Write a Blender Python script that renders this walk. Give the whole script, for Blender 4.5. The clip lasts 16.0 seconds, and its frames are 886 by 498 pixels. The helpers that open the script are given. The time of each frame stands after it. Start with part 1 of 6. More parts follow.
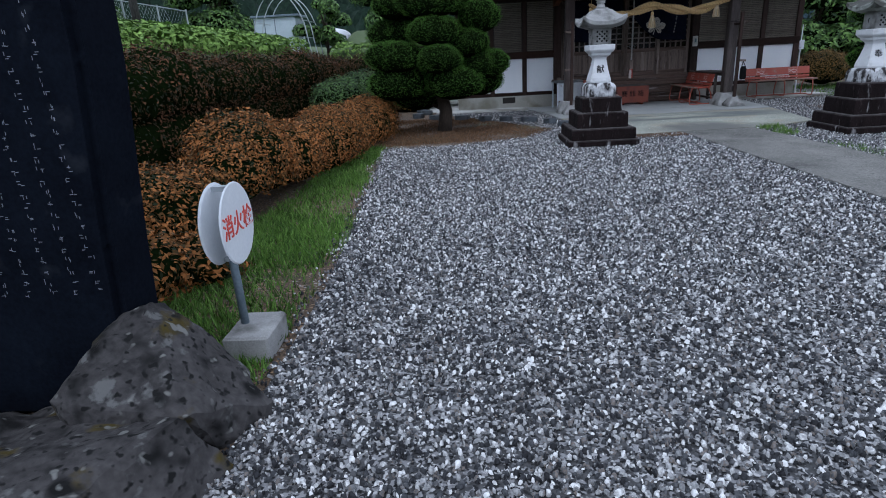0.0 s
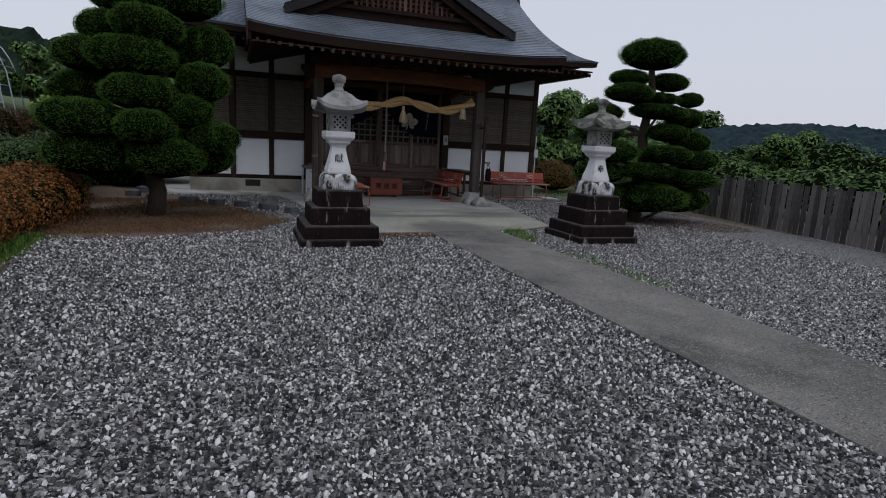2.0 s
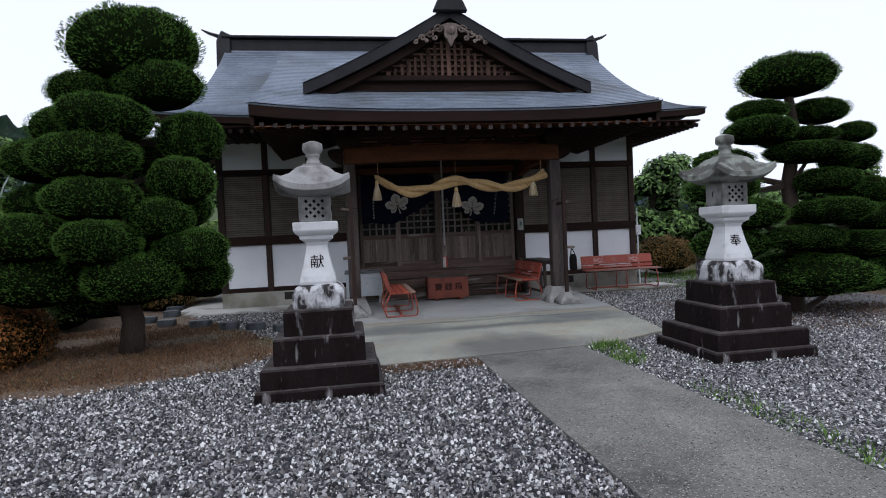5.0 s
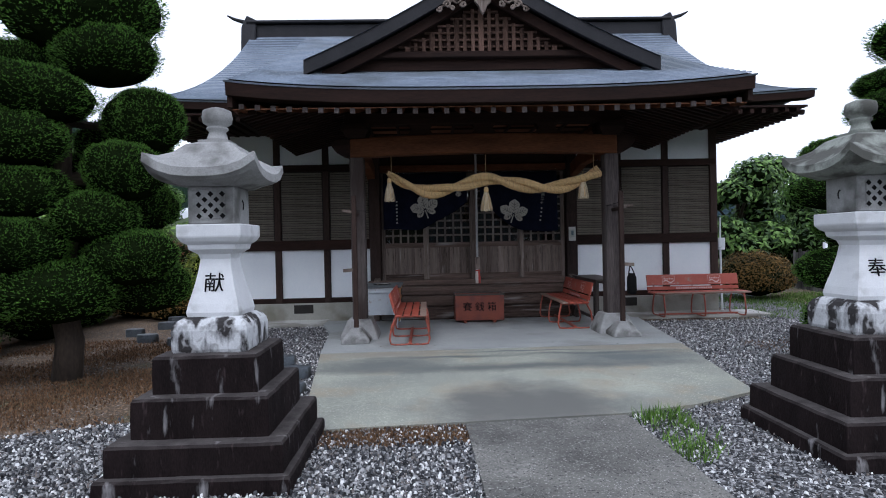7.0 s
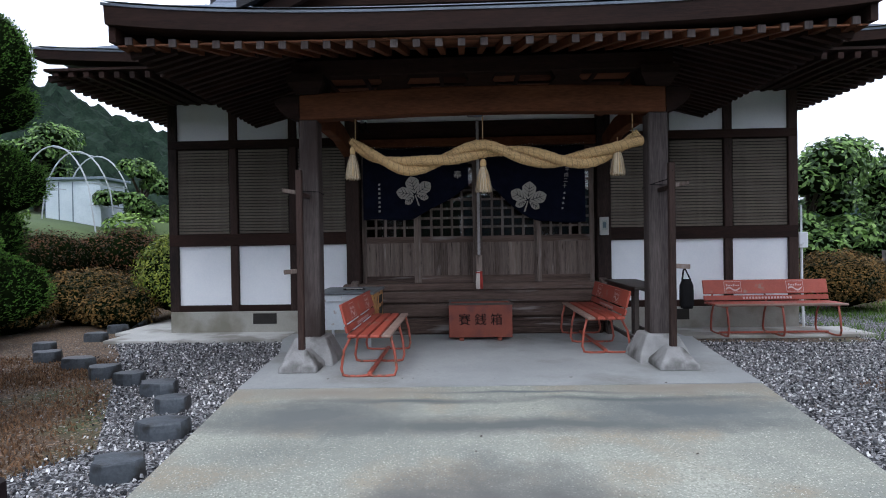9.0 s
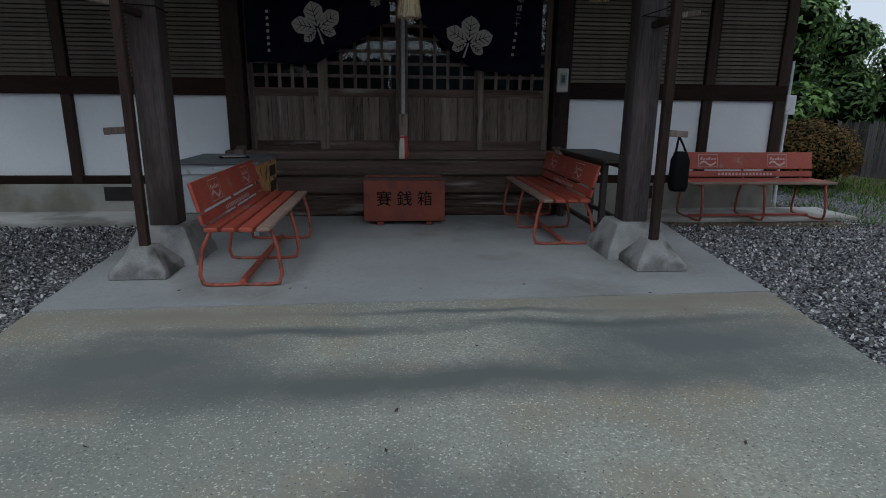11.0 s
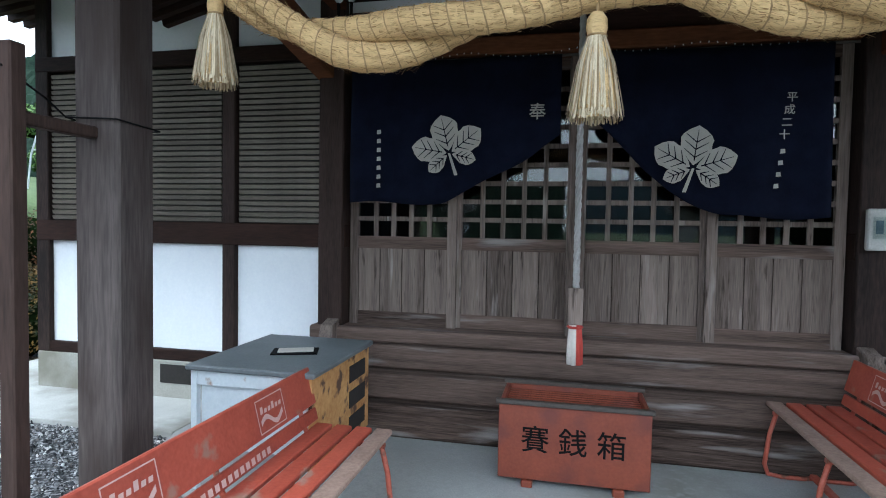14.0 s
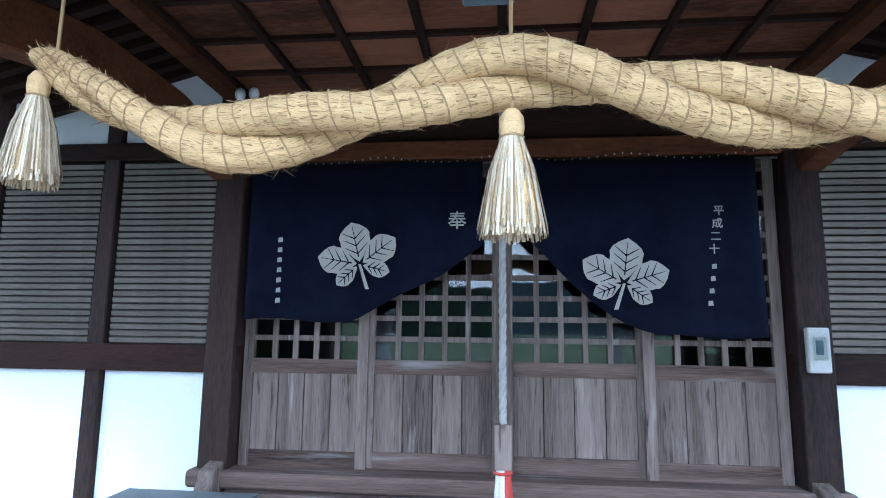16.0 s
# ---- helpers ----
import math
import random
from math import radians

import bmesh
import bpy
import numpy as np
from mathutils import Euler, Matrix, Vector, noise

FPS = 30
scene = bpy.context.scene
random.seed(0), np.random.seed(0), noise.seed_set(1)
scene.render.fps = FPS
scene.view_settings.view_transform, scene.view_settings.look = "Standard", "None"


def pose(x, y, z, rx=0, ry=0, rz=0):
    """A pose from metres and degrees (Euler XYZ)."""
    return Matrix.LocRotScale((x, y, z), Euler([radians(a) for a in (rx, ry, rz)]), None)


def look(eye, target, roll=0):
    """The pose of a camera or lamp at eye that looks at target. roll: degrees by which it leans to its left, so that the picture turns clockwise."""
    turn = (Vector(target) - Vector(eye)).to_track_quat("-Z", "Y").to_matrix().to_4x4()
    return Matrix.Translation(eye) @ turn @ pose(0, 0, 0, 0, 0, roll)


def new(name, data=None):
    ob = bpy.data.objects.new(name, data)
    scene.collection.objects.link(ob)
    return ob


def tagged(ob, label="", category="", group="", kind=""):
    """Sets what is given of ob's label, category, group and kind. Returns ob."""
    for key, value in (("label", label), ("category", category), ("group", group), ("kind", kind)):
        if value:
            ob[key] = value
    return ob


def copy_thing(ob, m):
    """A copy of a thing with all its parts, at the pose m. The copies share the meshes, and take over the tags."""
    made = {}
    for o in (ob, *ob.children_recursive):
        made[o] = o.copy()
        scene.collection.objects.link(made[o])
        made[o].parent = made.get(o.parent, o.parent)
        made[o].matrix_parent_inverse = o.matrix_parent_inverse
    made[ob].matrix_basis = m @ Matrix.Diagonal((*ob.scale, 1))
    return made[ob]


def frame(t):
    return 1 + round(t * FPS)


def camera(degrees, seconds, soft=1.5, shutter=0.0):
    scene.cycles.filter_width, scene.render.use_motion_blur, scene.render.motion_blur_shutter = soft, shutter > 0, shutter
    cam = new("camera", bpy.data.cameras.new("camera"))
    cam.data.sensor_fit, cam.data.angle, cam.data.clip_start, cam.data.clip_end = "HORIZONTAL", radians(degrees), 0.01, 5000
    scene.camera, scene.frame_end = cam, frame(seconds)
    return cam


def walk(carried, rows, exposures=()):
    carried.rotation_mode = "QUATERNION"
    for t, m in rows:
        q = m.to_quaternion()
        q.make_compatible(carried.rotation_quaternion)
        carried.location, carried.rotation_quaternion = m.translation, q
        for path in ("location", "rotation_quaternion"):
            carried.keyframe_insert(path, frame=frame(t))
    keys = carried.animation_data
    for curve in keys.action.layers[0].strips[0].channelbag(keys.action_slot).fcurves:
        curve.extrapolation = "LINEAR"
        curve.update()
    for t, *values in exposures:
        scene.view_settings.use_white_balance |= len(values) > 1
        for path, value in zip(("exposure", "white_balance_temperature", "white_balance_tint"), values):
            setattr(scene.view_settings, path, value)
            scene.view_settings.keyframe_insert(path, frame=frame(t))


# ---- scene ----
cam = camera(76.0, 16.0, soft=1.0)
EXPOSURES = [(0.0, 0.3, 5350, 11), (1.0, -0.25, 5750, 13), (2.5, -0.4, 6050, 14), (3.2, -0.24, 6050, 14), (5.5, 0.4, 5800, 14), (7.0, 0.6, 5650, 13), (7.5, 0.55, 5650, 13), (8.0, 0.58, 5650, 12), (8.5, 0.76, 5650, 12), (9.0, 0.9, 5700, 13), (9.5, 0.32, 5750, 9),
             (10.0, 0.1, 5750, 8), (12.5, -0.8, 5500, 4), (13.0, 0.15, 5600, 6), (13.5, 1.75, 5600, 6), (14.0, 2.0, 5400, 3), (15.0, 2.65, 4980, 6), (16.0, 2.9, 4750, 6)]
PATH = [
    (0, (1.597, 2.084, 1.435), (1.498, 3.976, 0.794), -3.3),
    (0.5, (1.698, 2.461, 1.387), (1.897, 4.374, 0.837), -1.4),
    (1, (1.893, 2.803, 1.382), (2.412, 4.674, 0.904), -0.5),
    (1.5, (2.159, 3.196, 1.392), (2.756, 5.06, 0.983), -0.8),
    (2, (2.393, 3.64, 1.413), (3.077, 5.483, 1.043), 3.1),
    (2.5, (2.631, 4.115, 1.39), (3.282, 5.977, 1.057), 0.8),
    (3, (2.859, 4.587, 1.401), (3.399, 6.495, 1.144), -0.5),
    (5.5, (4.263, 6.511, 1.297), (4.563, 8.489, 1.264), -2.4),
    (6, (4.492, 6.934, 1.291), (4.767, 8.915, 1.275), -1.2),
    (6.5, (4.738, 7.359, 1.327), (4.861, 9.355, 1.339), -1.3),
    (7, (4.983, 7.806, 1.333), (5.04, 9.806, 1.315), -1.2),
    (7.5, (5.234, 8.324, 1.287), (5.171, 10.322, 1.266), -1.4),
    (8, (5.362, 8.829, 1.259), (5.219, 10.823, 1.235), -1.2),
    (8.5, (5.53, 9.394, 1.287), (5.407, 11.39, 1.301), -0.1),
    (9, (5.632, 9.927, 1.26), (5.559, 11.925, 1.24), -0.9),
    (9.5, (5.624, 10.346, 1.253), (5.644, 12.335, 1.04), -1.0),
    (10, (5.616, 10.741, 1.19), (5.636, 12.718, 0.888), 0.4),
    (12.5, (5.921, 12.812, 1.168), (6.315, 14.644, 0.469), 0.1),
    (13, (5.775, 13.254, 1.279), (5.821, 15.202, 0.83), 0.3),
    (13.5, (5.752, 13.601, 1.377), (5.549, 15.572, 1.108), 0.7),
    (14, (5.775, 13.996, 1.439), (5.347, 15.948, 1.36), 1.0),
    (14.5, (5.747, 14.234, 1.498), (5.297, 16.181, 1.562), 1.1),
    (15, (5.801, 14.366, 1.524), (5.37, 16.307, 1.744), 1.7),
    (15.5, (5.811, 14.448, 1.543), (5.424, 16.391, 1.818), 0.9),
    (16, (5.819, 14.454, 1.555), (5.618, 16.424, 1.836), 0.7),
]
walk(cam, [(t, look(eye, target, roll)) for t, eye, target, roll in PATH],
     exposures=EXPOSURES)

# ---- daylight: thin overcast ----
world = bpy.data.worlds.new("sky")
scene.world = world
world.use_nodes = True
wn, wl = world.node_tree.nodes, world.node_tree.links
wn.clear()
sky = wn.new("ShaderNodeTexSky")
sky.sky_type, sky.sun_disc = "NISHITA", False
sky.sun_elevation, sky.sun_rotation, sky.dust_density = radians(52), radians(150), 4.0
veil = wn.new("ShaderNodeMixRGB")
veil.inputs["Fac"].default_value, veil.inputs["Color2"].default_value = 0.8, (9.7, 9.75, 10.0, 1)
back = wn.new("ShaderNodeBackground")
back.inputs["Strength"].default_value = 0.1
wout = wn.new("ShaderNodeOutputWorld")
wl.new(sky.outputs[0], veil.inputs["Color1"])
wl.new(veil.outputs[0], back.inputs["Color"])
wl.new(back.outputs[0], wout.inputs["Surface"])
sun = new("sun", bpy.data.lights.new("sun", "SUN"))
sun.data.energy, sun.data.angle, sun.data.color = 0.55, radians(14), (1.0, 0.97, 0.92)
sun.matrix_world = look((-12, -22, 34), (0, 0, 0))


# ---- materials ----
def surface(name, dark, light, scale=6.0, rough=0.7, bump=0.15, fine=60.0, metal=0.0, stretch=(1, 1, 1), island=0.0, obrand=0.0,
            stain=None, stain_scale=1.2, stain_at=(0.5, 0.62), coords="Object", spec=0.5, stain2=None, stain_stretch=(1, 1, 1), specks=(), upper=None):
    """A procedural surface: two scales of variation, optional stains, optional change from piece to piece."""
    m = bpy.data.materials.new(name)
    m.use_nodes = True
    n, l = m.node_tree.nodes, m.node_tree.links
    b = n["Principled BSDF"]
    tc = n.new("ShaderNodeTexCoord")
    mp = n.new("ShaderNodeMapping")
    mp.inputs["Scale"].default_value = stretch
    l.new(tc.outputs[coords], mp.inputs["Vector"])
    big, small = n.new("ShaderNodeTexNoise"), n.new("ShaderNodeTexNoise")
    big.inputs["Scale"].default_value, big.inputs["Detail"].default_value, big.inputs["Roughness"].default_value = scale, 5, 0.6
    small.inputs["Scale"].default_value, small.inputs["Detail"].default_value = fine, 4
    for t in (big, small):
        l.new(mp.outputs[0], t.inputs["Vector"])
    mix = n.new("ShaderNodeMath")
    mix.operation = "MULTIPLY_ADD"
    l.new(small.outputs[0], mix.inputs[0])
    mix.inputs[1].default_value = 0.45
    half = n.new("ShaderNodeMath")
    half.operation = "MULTIPLY"
    half.inputs[1].default_value = 0.6
    l.new(big.outputs[0], half.inputs[0])
    l.new(half.outputs[0], mix.inputs[2])
    value = mix.outputs[0]
    for amount, node, out in ((island, "ShaderNodeNewGeometry", "Random Per Island"), (obrand, "ShaderNodeObjectInfo", "Random")):
        if amount:
            g = n.new(node)
            a = n.new("ShaderNodeMath")
            a.operation = "MULTIPLY_ADD"
            a.inputs[1].default_value = amount
            l.new(g.outputs[out], a.inputs[0])
            c = n.new("ShaderNodeMath")
            c.operation = "SUBTRACT"
            c.inputs[1].default_value = amount / 2
            l.new(value, c.inputs[0])
            l.new(c.outputs[0], a.inputs[2])
            value = a.outputs[0]
    ramp = n.new("ShaderNodeValToRGB")
    e = ramp.color_ramp.elements
    e[0].position, e[0].color, e[1].position, e[1].color = 0.3, (*dark, 1), 0.75, (*light, 1)
    l.new(value, ramp.inputs[0])
    colour = ramp.outputs[0]
    for k, st in enumerate((stain, stain2)):
        if st:
            s = n.new("ShaderNodeTexNoise")
            s.inputs["Scale"].default_value, s.inputs["Detail"].default_value = stain_scale * (1 + 1.7 * k), 6
            mv = n.new("ShaderNodeMapping")
            mv.inputs["Location"].default_value = (3.1 + 7 * k, 1.7, 0.4)
            mv.inputs["Scale"].default_value = stain_stretch
            l.new(tc.outputs[coords], mv.inputs["Vector"])
            l.new(mv.outputs[0], s.inputs["Vector"])
            r = n.new("ShaderNodeValToRGB")
            r.color_ramp.elements[0].position, r.color_ramp.elements[1].position = stain_at
            l.new(s.outputs[0], r.inputs[0])
            mm = n.new("ShaderNodeMixRGB")
            l.new(r.outputs[0], mm.inputs["Fac"])
            l.new(colour, mm.inputs["Color1"])
            mm.inputs["Color2"].default_value = (*st, 1)
            colour = mm.outputs[0]
    for c, sc, lo, hi in specks:
        s = n.new("ShaderNodeTexNoise")
        s.inputs["Scale"].default_value, s.inputs["Detail"].default_value = sc, 1
        l.new(tc.outputs[coords], s.inputs["Vector"])
        r = n.new("ShaderNodeMapRange")
        r.inputs["From Min"].default_value, r.inputs["From Max"].default_value = lo, hi
        l.new(s.outputs[0], r.inputs["Value"])
        mm = n.new("ShaderNodeMixRGB")
        l.new(r.outputs[0], mm.inputs["Fac"])
        l.new(colour, mm.inputs["Color1"])
        mm.inputs["Color2"].default_value = (*c, 1)
        colour = mm.outputs[0]
    # Upward normals mix to a paler colour: overhead light painted in with the weathering.
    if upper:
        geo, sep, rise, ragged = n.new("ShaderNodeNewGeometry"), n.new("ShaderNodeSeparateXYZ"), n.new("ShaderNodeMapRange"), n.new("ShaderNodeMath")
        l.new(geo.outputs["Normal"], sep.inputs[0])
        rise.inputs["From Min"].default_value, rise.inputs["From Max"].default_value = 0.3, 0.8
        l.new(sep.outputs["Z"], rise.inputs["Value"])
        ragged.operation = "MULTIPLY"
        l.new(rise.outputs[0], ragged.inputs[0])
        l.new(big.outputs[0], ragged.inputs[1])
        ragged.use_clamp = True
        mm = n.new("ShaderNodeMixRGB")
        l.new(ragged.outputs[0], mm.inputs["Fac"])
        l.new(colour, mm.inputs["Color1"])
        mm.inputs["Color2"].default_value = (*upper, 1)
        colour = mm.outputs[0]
    l.new(colour, b.inputs["Base Color"])
    b.inputs["Roughness"].default_value, b.inputs["Metallic"].default_value = rough, metal
    b.inputs["Specular IOR Level"].default_value = spec
    if bump:
        bp = n.new("ShaderNodeBump")
        bp.inputs["Strength"].default_value, bp.inputs["Distance"].default_value = bump, 0.01
        l.new(value, bp.inputs["Height"])
        l.new(bp.outputs[0], b.inputs["Normal"])
    return m


def plain(name, colour, rough=0.6, metal=0.0):
    return surface(name, [c * 0.86 for c in colour], [min(1, c * 1.08) for c in colour], 5, rough, 0.06, 80, metal)


M = {}
M["earth"] = surface("earth", (0.05, 0.035, 0.022), (0.15, 0.10, 0.06), 3, 0.95, 0.8, 40, stain=(0.06, 0.085, 0.03), stain_scale=0.9, stain_at=(0.55, 0.7), specks=[((0.26, 0.17, 0.1), 45, 0.56, 0.66), ((0.02, 0.014, 0.01), 60, 0.56, 0.66), ((0.3, 0.28, 0.26), 38, 0.66, 0.7)])
M["meadow"] = surface("meadow", (0.035, 0.06, 0.018), (0.10, 0.14, 0.05), 0.6, 0.95, 0.4, 20)
M["gravel_bed"] = surface("gravel_bed", (0.010, 0.010, 0.011), (0.11, 0.11, 0.112), 22, 0.9, 1.0, 60, specks=[((0.24, 0.24, 0.245), 30, 0.5, 0.56), ((0.45, 0.45, 0.45), 42, 0.6, 0.64), ((0.008, 0.008, 0.009), 48, 0.56, 0.62)])
M["path"] = surface("path_concrete", (0.075, 0.073, 0.065), (0.25, 0.243, 0.22), 1.6, 0.9, 0.6, 70, stain=(0.07, 0.068, 0.061), stain_scale=1.3, stain_at=(0.45, 0.66), specks=[((0.13, 0.128, 0.117), 20, 0.5, 0.72), ((0.34, 0.335, 0.31), 85, 0.62, 0.7), ((0.02, 0.02, 0.019), 75, 0.62, 0.7)])
M["footing"] = surface("footing_concrete", (0.27, 0.265, 0.23), (0.40, 0.39, 0.35), 2, 0.9, 0.2, 90, stain=(0.2, 0.19, 0.15), stain_scale=1.5)
M["strip"] = surface("pale_strip_concrete", (0.36, 0.36, 0.33), (0.58, 0.58, 0.55), 2, 0.9, 0.2, 90, stain=(0.25, 0.24, 0.21), stain_scale=1.5)
M["plaster"] = surface("white_plaster", (0.76, 0.79, 0.82), (0.86, 0.88, 0.89), 2, 0.85, 0.05, 50)
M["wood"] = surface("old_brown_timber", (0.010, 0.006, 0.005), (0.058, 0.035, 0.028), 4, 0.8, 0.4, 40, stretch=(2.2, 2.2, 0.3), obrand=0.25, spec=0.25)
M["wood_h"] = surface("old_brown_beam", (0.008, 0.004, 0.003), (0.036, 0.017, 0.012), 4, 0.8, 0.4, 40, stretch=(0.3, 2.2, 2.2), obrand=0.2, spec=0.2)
M["post_wood"] = surface("worn_porch_post", (0.017, 0.0135, 0.013), (0.128, 0.107, 0.1), 4, 0.85, 0.4, 40, stretch=(2.4, 2.4, 0.2), spec=0.25, stain=(0.035, 0.024, 0.02), stain_scale=2.0, stain_at=(0.45, 0.7), stain_stretch=(1.6, 1.6, 0.5))
M["grey_wood"] = surface("weathered_brown_timber", (0.06, 0.045, 0.037), (0.265, 0.212, 0.18), 5, 0.9, 0.4, 45, stretch=(3.5, 3.5, 0.16), obrand=0.22, spec=0.2, stain=(0.36, 0.32, 0.29), stain_scale=5.0, stain_at=(0.6, 0.74), stain_stretch=(3.0, 3.0, 0.3), stain2=(0.04, 0.028, 0.022))
M["grey_wood_h"] = surface("weathered_brown_sill", (0.026, 0.017, 0.013), (0.18, 0.128, 0.104), 6, 0.9, 0.5, 50, stretch=(0.16, 3.5, 3.5), obrand=0.3, spec=0.2, stain=(0.30, 0.28, 0.265), stain_scale=4.0, stain_at=(0.58, 0.76), stain_stretch=(0.3, 2.5, 2.5))
M["red_wood"] = surface("red_brown_beam", (0.042, 0.014, 0.006), (0.165, 0.062, 0.026), 4, 0.8, 0.3, 40, stretch=(0.3, 1.5, 1.5), obrand=0.2, spec=0.2)
M["ceiling_wood"] = surface("ceiling_board", (0.045, 0.017, 0.008), (0.235, 0.1, 0.052), 3, 0.8, 0.3, 40, stretch=(0.4, 1.6, 1.6), obrand=0.45, spec=0.2)
M["gable_wood"] = surface("brown_gable_lattice", (0.035, 0.019, 0.013), (0.17, 0.10, 0.075), 5, 0.85, 0.4, 45, stretch=(2.2, 2.2, 0.3), obrand=0.3, spec=0.2)
M["slat"] = surface("shutter_slat", (0.085, 0.072, 0.058), (0.21, 0.185, 0.15), 6, 0.75, 0.2, 60, stretch=(0.3, 2, 2), obrand=0.15, spec=0.25)
# Near-black for recesses and gaps, with their shade put into the colour.
M["void"] = surface("recess_shade", (0.012, 0.01, 0.009), (0.03, 0.025, 0.022), 5, 0.9, 0.1)
M["copper"] = surface("grey_sheet_roof", (0.115, 0.14, 0.18), (0.29, 0.335, 0.40), 1.5, 0.38, 0.15, 25, metal=0.7, stain=(0.13, 0.15, 0.17), stain_scale=0.6)
M["ridge"] = surface("dark_ridge_metal", (0.007, 0.007, 0.009), (0.026, 0.025, 0.028), 3, 0.6, 0.2, 40, spec=0.25)
M["granite"] = surface("white_granite", (0.52, 0.53, 0.54), (0.74, 0.75, 0.76), 5, 0.85, 0.25, 150, stain=(0.36, 0.36, 0.35), stain_scale=5, stain_at=(0.56, 0.75))
M["granite_old"] = surface("weathered_granite", (0.17, 0.17, 0.165), (0.38, 0.38, 0.37), 6, 0.9, 0.4, 120, stain=(0.09, 0.088, 0.08), stain_scale=4, stain_at=(0.5, 0.66))
M["granite_lichen"] = surface("lichen_granite", (0.13, 0.14, 0.12), (0.33, 0.35, 0.31), 6, 0.9, 0.35, 120, stain=(0.07, 0.07, 0.06), stain_scale=5, stain_at=(0.46, 0.56))
M["granite_stain"] = surface("half_blackened_granite", (0.42, 0.43, 0.44), (0.66, 0.67, 0.68), 6, 0.9, 0.3, 120, stain=(0.025, 0.022, 0.022), stain_scale=5, stain_at=(0.45, 0.53), stain_stretch=(1.5, 1.5, 0.6), specks=[((0.3, 0.3, 0.3), 25, 0.56, 0.72)])
# upper: paler tier tops, overhead light put into the colour beside real streaks.
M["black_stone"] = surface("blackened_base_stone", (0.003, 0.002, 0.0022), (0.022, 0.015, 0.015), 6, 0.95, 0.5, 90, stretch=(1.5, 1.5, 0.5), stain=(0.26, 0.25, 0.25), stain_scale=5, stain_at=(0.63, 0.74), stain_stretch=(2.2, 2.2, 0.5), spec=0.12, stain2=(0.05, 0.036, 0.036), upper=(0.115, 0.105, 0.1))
M["ink"] = surface("black_ink", (0.004, 0.004, 0.004), (0.010, 0.010, 0.011), 5, 0.95, 0.05, 80, spec=0.1)
M["needles"] = surface("pine_needles", (0.005, 0.018, 0.004), (0.16, 0.33, 0.05), 3, 0.7, 0, 25, island=0.75, spec=0.2)
M["bark"] = surface("pine_bark", (0.02, 0.015, 0.011), (0.085, 0.062, 0.045), 8, 0.95, 0.8, 50, stretch=(1, 1, 0.3))


def glass_material():
    m = bpy.data.materials.new("window_glass")
    m.use_nodes = True
    n, l = m.node_tree.nodes, m.node_tree.links
    n.clear()
    o, mix = n.new("ShaderNodeOutputMaterial"), n.new("ShaderNodeMixShader")
    gl, tr, fr = n.new("ShaderNodeBsdfGlossy"), n.new("ShaderNodeBsdfTransparent"), n.new("ShaderNodeFresnel")
    gl.inputs["Roughness"].default_value = 0.02
    tr.inputs["Color"].default_value = (0.85, 0.9, 0.88, 1)
    fr.inputs["IOR"].default_value = 1.52
    l.new(fr.outputs[0], mix.inputs[0])
    l.new(tr.outputs[0], mix.inputs[1])
    l.new(gl.outputs[0], mix.inputs[2])
    l.new(mix.outputs[0], o.inputs[0])
    return m


M["glass"] = glass_material()


def pebble_material():
    m = surface("gravel_stones", (0.010, 0.010, 0.012), (0.2, 0.2, 0.2), 9, 0.7, 0.1, 90, island=0.9, spec=0.35)
    for n in m.node_tree.nodes:
        if n.bl_idname == "ShaderNodeValToRGB":
            n.color_ramp.elements[0].position, n.color_ramp.elements[1].position = 0.12, 0.93
            n.color_ramp.elements[1].color = (0.78, 0.78, 0.77, 1)
            for p, c in ((0.32, (0.035, 0.037, 0.042, 1)), (0.50, (0.10, 0.103, 0.108, 1)), (0.56, (0.17, 0.14, 0.118, 1)), (0.62, (0.17, 0.175, 0.18, 1)), (0.82, (0.42, 0.42, 0.415, 1))):
                n.color_ramp.elements.new(p).color = c
    return m


